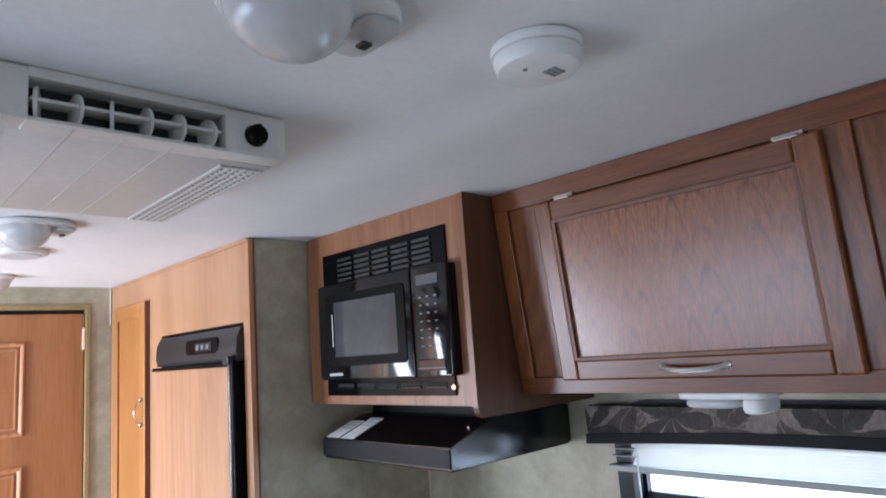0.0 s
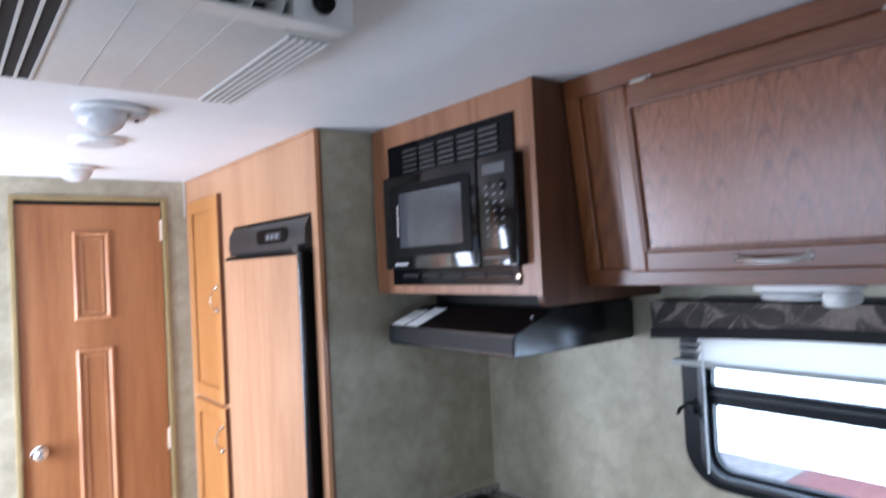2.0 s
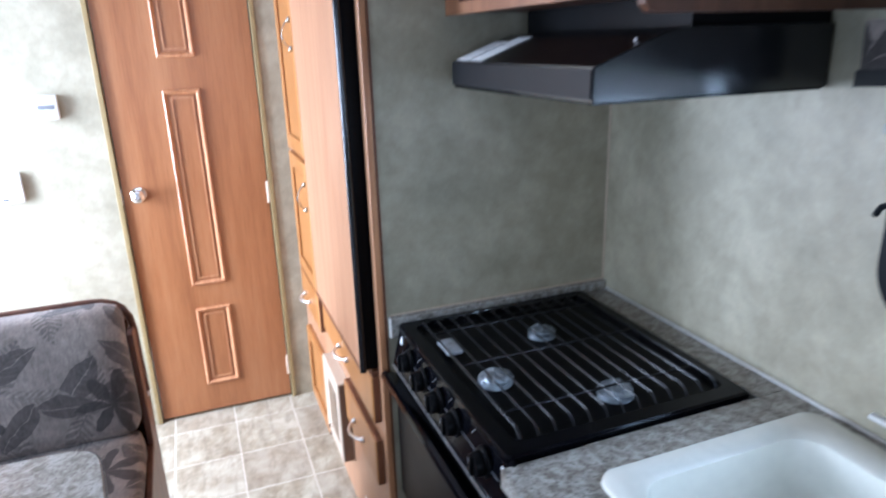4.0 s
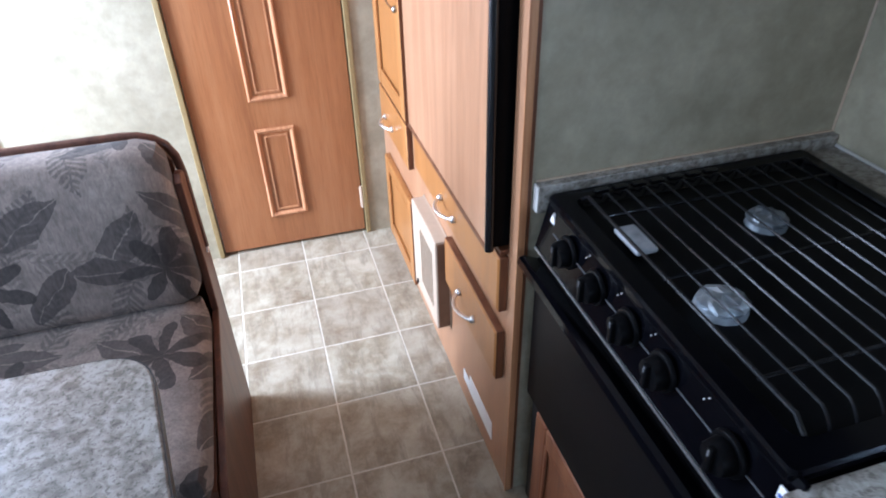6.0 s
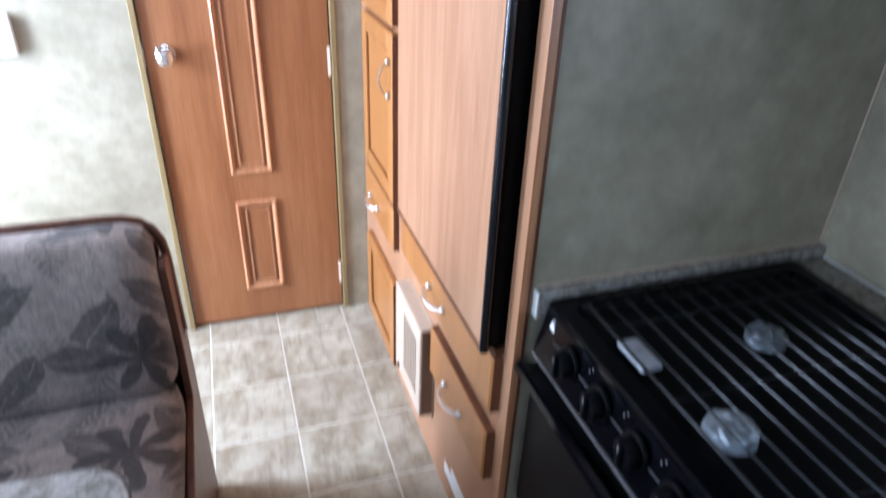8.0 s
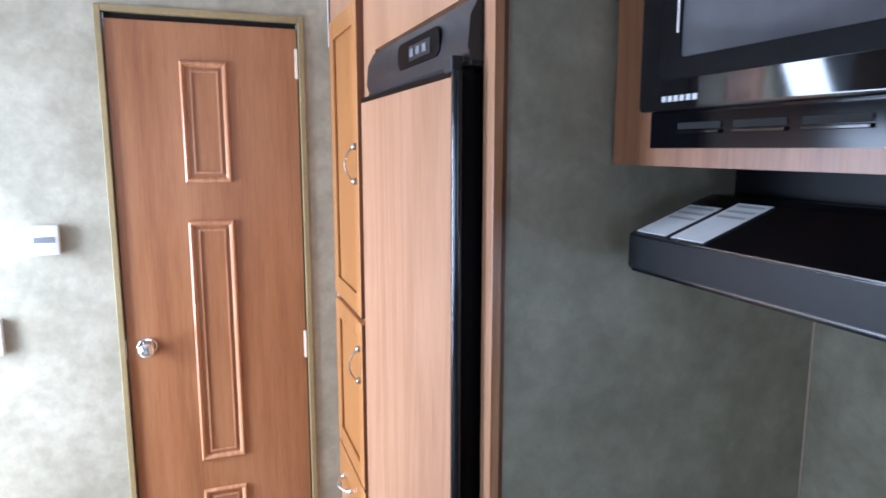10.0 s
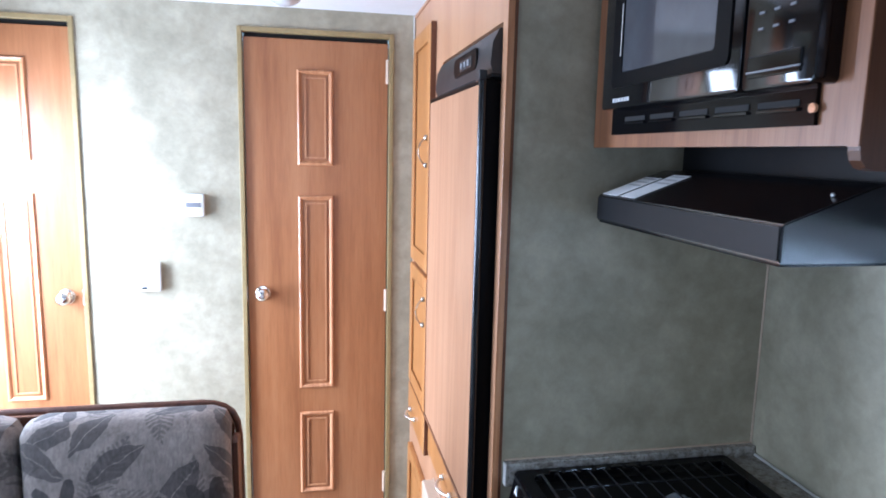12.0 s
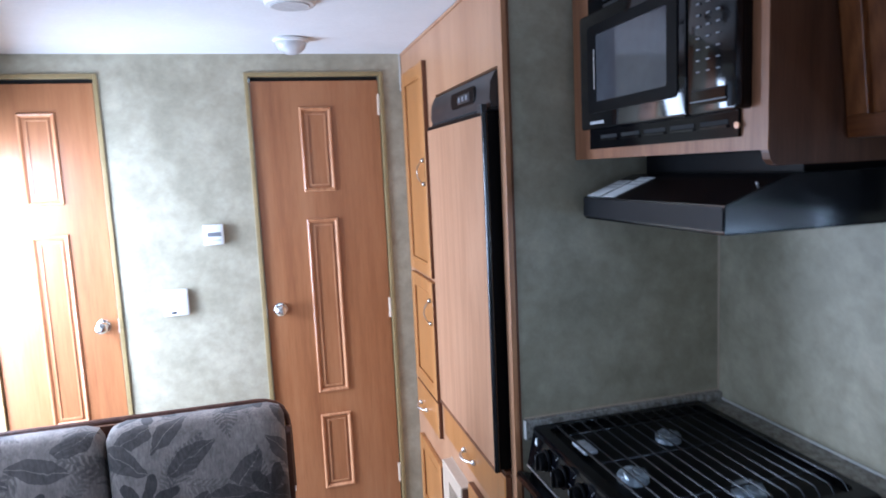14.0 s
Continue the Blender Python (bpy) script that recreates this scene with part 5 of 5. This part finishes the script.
def dinette_table():
    o = thing("dinette_table", "grey speckled laminate dinette table with rounded corner", "table", (-0.3, 1.25, 0), off=(0.006, 0.06, 0))
    z1 = 0.72
    corners = [(XW + 0.01, 1.69, 0.02), (0.268, 1.668, 0.075), (0.352, 1.13, 0.15), (0.335, 0.86, 0.1), (XW + 0.01, 0.86, 0.02)]

    def soft_outline(grow):
        pts = []
        for k, (cx, cy, r) in enumerate(corners):
            c = Vector((cx, cy))
            a = (Vector(corners[k - 1][:2]) - c).normalized()
            b = (Vector(corners[(k + 1) % len(corners)][:2]) - c).normalized()
            for s in range(9):
                f = s / 8
                p = c + a * r * (1 - f) ** 2 + b * r * f ** 2
                away = (c - (a + b) * 0.5 - c).normalized()
                pts.append(tuple(p + away * grow))
        return pts

    part("tabletop", slab(soft_outline(0), 'z', z1 - 0.03, z1, 0.003), TABLETOP, o)
    part("edge_band", ring(soft_outline(0.003), soft_outline(-0.001), 'z', z1 - 0.028, z1 - 0.003), CHARCOAL, o)
    b = cyl((-0.3, 1.26, 0.02), (-0.3, 1.26, z1 - 0.03), 0.03, seg=20)
    part("post", b, NICKEL, o, "steel table post", True)
    part("foot", cyl((-0.3, 1.26, 0.0), (-0.3, 1.26, 0.02), 0.09, 0.06, 24), NICKEL, o)
    part("underplate", cyl((-0.3, 1.26, z1 - 0.036), (-0.3, 1.26, z1 - 0.0305), 0.08, seg=24), NICKEL, o)


dinette_table()


# ---- ceiling fixtures ----
def air_conditioner():
    o = thing("air_conditioner", "cream ceiling air conditioner with louvred front and black knob", "air conditioner", (0.25, 1.0, H), off=(0.033, 0.117, -0.0))
    x0, x1, y0, y1 = 0.012, 0.49, 0.768, 1.245
    zb = 1.991
    # shell with a mouth in front
    part("shell", box(x0, x1, y0 + 0.04, y1, zb, H - 0.001, 0.006), CREAM, o, smooth=True)
    part("front_cheek", box(0.392, x1, y0, y0 + 0.041, zb + 0.0005, H - 0.001, 0.006), CREAM, o, smooth=True)
    part("front_cheek", box(x0, 0.153, y0, y0 + 0.041, zb + 0.0005, H - 0.001, 0.006), CREAM, o, smooth=True)
    part("lip", box(0.15, 0.398, y0 + 0.001, y0 + 0.045, zb + 0.001, zb + 0.006, 0.001), CREAM, o)
    part("lip", box(0.15, 0.398, y0 + 0.001, y0 + 0.045, H - 0.014, H - 0.001, 0.001), CREAM, o)
    part("mouth", box(0.154, 0.391, y0 + 0.036, y0 + 0.0395, zb + 0.006, H - 0.014), VOID, o, "dark air outlet")
    part("louvre_bar", box(0.154, 0.391, y0 + 0.006, y0 + 0.034, zb + 0.028, zb + 0.033, 0.002), CREAM, o, smooth=True)
    for k, turn in enumerate((24, 16, 10, -18, 12, -20)):
        c = Vector((0.374 - k * 0.042, y0 + 0.0185, zb + 0.0275))
        oval = [(0.0175 * math.cos(a * math.pi / 12), 0.022 * math.sin(a * math.pi / 12)) for a in range(24)]
        b = slab(oval, 'x', -0.0022, 0.0022, 0.0008)
        b.transform(Matrix.Translation(c) @ Matrix.Rotation(radians(turn), 4, 'Z'))
        part("vane", b, CREAM, o, smooth=True)
    p = part("knob_plate", slab(rrect(0.41, 0.472, zb + 0.004, zb + 0.056, 0.006, 3), 'y', y0, y0 - 0.003, 0.001), CREAM, o)
    b = cyl((0.436, y0 - 0.003, zb + 0.03), (0.436, y0 - 0.018, zb + 0.03), 0.017, 0.0145, 22, 0.002)
    box(0.4335, 0.4385, y0 - 0.022, y0 - 0.015, zb + 0.016, zb + 0.044, 0.001, bm=b)
    part("knob", b, BLACKSATIN, p, "black control knob", True)
    # intake grilles
    for gx0, gx1 in ((0.412, 0.476), (0.02, 0.128)):
        g = part("grille", box(gx0, gx1, y0 + 0.06, y1 - 0.012, zb - 0.0012, zb - 0.0002), VOID, o, "dark slotted intake grille")
        n = 5
        for k in range(n + 1):
            xx = gx0 + (gx1 - gx0) * k / n
            part("rib", box(xx - 0.0022, xx + 0.0022, y0 + 0.058, y1 - 0.01, zb - 0.004, zb - 0.0005), CREAM, g)
        if gx1 - gx0 < 0.08:
            for k in range(27):
                yy = y0 + 0.06 + k * 0.0155
                part("cross_rib", box(gx0, gx1, yy, yy + 0.006, zb - 0.0035, zb - 0.0005), CREAM, g)
    for x in (0.2, 0.262, 0.324):
        part("seam", box(x - 0.0006, x + 0.0006, y0 + 0.01, y1 - 0.004, zb - 0.0009, zb - 0.0002), CREAM, o)


air_conditioner()


def dome_lamp(name, x, y, w, d, label, two=True):
    """A ceiling lamp: white base with one or two clear domes."""
    o = thing(name, label, "ceiling lamp", (x, y, H), "ceiling lamps")
    part("base", slab(rrect(x - w / 2, x + w / 2, y - d / 2, y + d / 2, min(w, d) * 0.48, 8), 'z', H - 0.001, H - 0.014, 0.004), WHITE, o, smooth=True)
    b = bmesh.new()
    bmesh.ops.create_uvsphere(b, u_segments=28, v_segments=14, radius=1)
    bmesh.ops.delete(b, geom=[v for v in b.verts if v.co.z > 0.05], context='VERTS')
    cx, rx = (x - w * 0.14, w * 0.34) if two else (x, w * 0.44)
    b.transform(Matrix.Translation((cx, y, H - 0.013)) @ Matrix.Diagonal((rx, d * 0.44, 0.054 if two else 0.046, 1)))
    for k, v in enumerate(b.verts):
        v.co.z += 0.0006 * math.sin(v.co.x * 900)
    ln = part("lens", b, LENS, o, "ribbed clear lens", True)
    part("boss", ball((cx + rx * 0.45, y - d * 0.2, H - 0.04), 0.008, (1, 1, 0.6), 10), LENS, ln)
    if two:
        part("switch_cover", slab(rrect(x + w * 0.2, x + w * 0.46, y - d * 0.34, y + d * 0.34, 0.02, 5), 'z', H - 0.0135, H - 0.021, 0.003), PALEINK, o, "grey switch cover", True)
        part("switch", box(x + w * 0.29, x + w * 0.36, y - 0.008, y + 0.008, H - 0.03, H - 0.0255, 0.002), CHARCOAL, o)


dome_lamp("ceiling_lamp", 0.38, 0.58, 0.2, 0.135, "double dome ceiling lamp with clear lenses")
dome_lamp("ceiling_lamp", 0.375, 1.79, 0.17, 0.14, "double dome ceiling lamp with clear lenses")
dome_lamp("ceiling_lamp", 0.436, 2.735, 0.13, 0.12, "small dome ceiling lamp near the partition", False)


def round_vent():
    o = thing("ceiling_speaker", "flat round grey-white ceiling speaker", "speaker", (0.415, 2.19, H))
    part("ring", cyl((0.415, 2.19, H - 0.001), (0.415, 2.19, H - 0.016), 0.078, 0.07, 32, 0.003), WHITE, o, smooth=True)
    part("grille", cyl((0.415, 2.19, H - 0.0155), (0.415, 2.19, H - 0.019), 0.058, 0.054, 32), PALEINK, o, "grey grille")


round_vent()


def smoke_alarm():
    x, y = 0.657, 0.503
    o = thing("smoke_alarm", "round white smoke alarm on the ceiling", "smoke alarm", (x, y, H))
    part("base", cyl((x, y, H - 0.001), (x, y, H - 0.014), 0.058, 0.058, 40, 0.002), WHITE, o, smooth=True)
    part("body", cyl((x, y, H - 0.014), (x, y, H - 0.034), 0.0565, 0.052, 40, 0.004), WHITE, o, smooth=True)
    for k in range(5):
        for j in range(3):
            part("sound_slot", box(x + 0.004 + 0.005 * k, x + 0.0065 + 0.005 * k, y - 0.022 + 0.007 * j, y - 0.017 + 0.007 * j, H - 0.0352, H - 0.0338), INK, o)
    part("indicator", cyl((x - 0.02, y + 0.005, H - 0.0338), (x - 0.02, y + 0.005, H - 0.0352), 0.003, seg=10), INK, o)


smoke_alarm()


# ---- outside ----
def covered_pile():
    """A made-up low mound standing in for an unidentified pinkish red shape."""
    b = bmesh.new()
    bmesh.ops.create_uvsphere(b, u_segments=28, v_segments=14, radius=1)
    bmesh.ops.delete(b, geom=[v for v in b.verts if v.co.z < -0.05], context='VERTS')
    for v in b.verts:
        k = 1 + 0.08 * noise.noise(v.co * 2.3)
        v.co = Vector((6.3 + v.co.x * 0.9 * k, 2.0 + v.co.y * 1.15 * k, -0.9 + max(0, v.co.z) * 0.66 * k))
    o = part("covered_pile", b, REDPAINT, None, smooth=True)
    ORG[o.name] = Vector()
    tagged(o, "made-up low mound for an unidentified pinkish red shape outside", "tarpaulin")


covered_pile()


# ---- floor tiles ----
def tiles():
    px, py = 0.241, 0.2448
    gx, gy = 0.557, 1.9466
    me = bpy.data.meshes.new("tile")
    b = box(-px / 2 + 0.0026, px / 2 - 0.0026, -py / 2 + 0.0026, py / 2 - 0.0026, -0.0022, 0.0, 0.0008, 1)
    b.to_mesh(me)
    b.free()
    me.materials.append(TILE)
    x = gx + px / 2
    while x - px > XW:
        x -= px
    while x < XK + 0.1:
        y = gy + py / 2
        while y - py > YF:
            y -= py
        while y < YR + 0.12:
            t = new("tile", me)
            t.parent = floor
            t.location = (x, y, 0)
            y += py
        x += px


tiles()
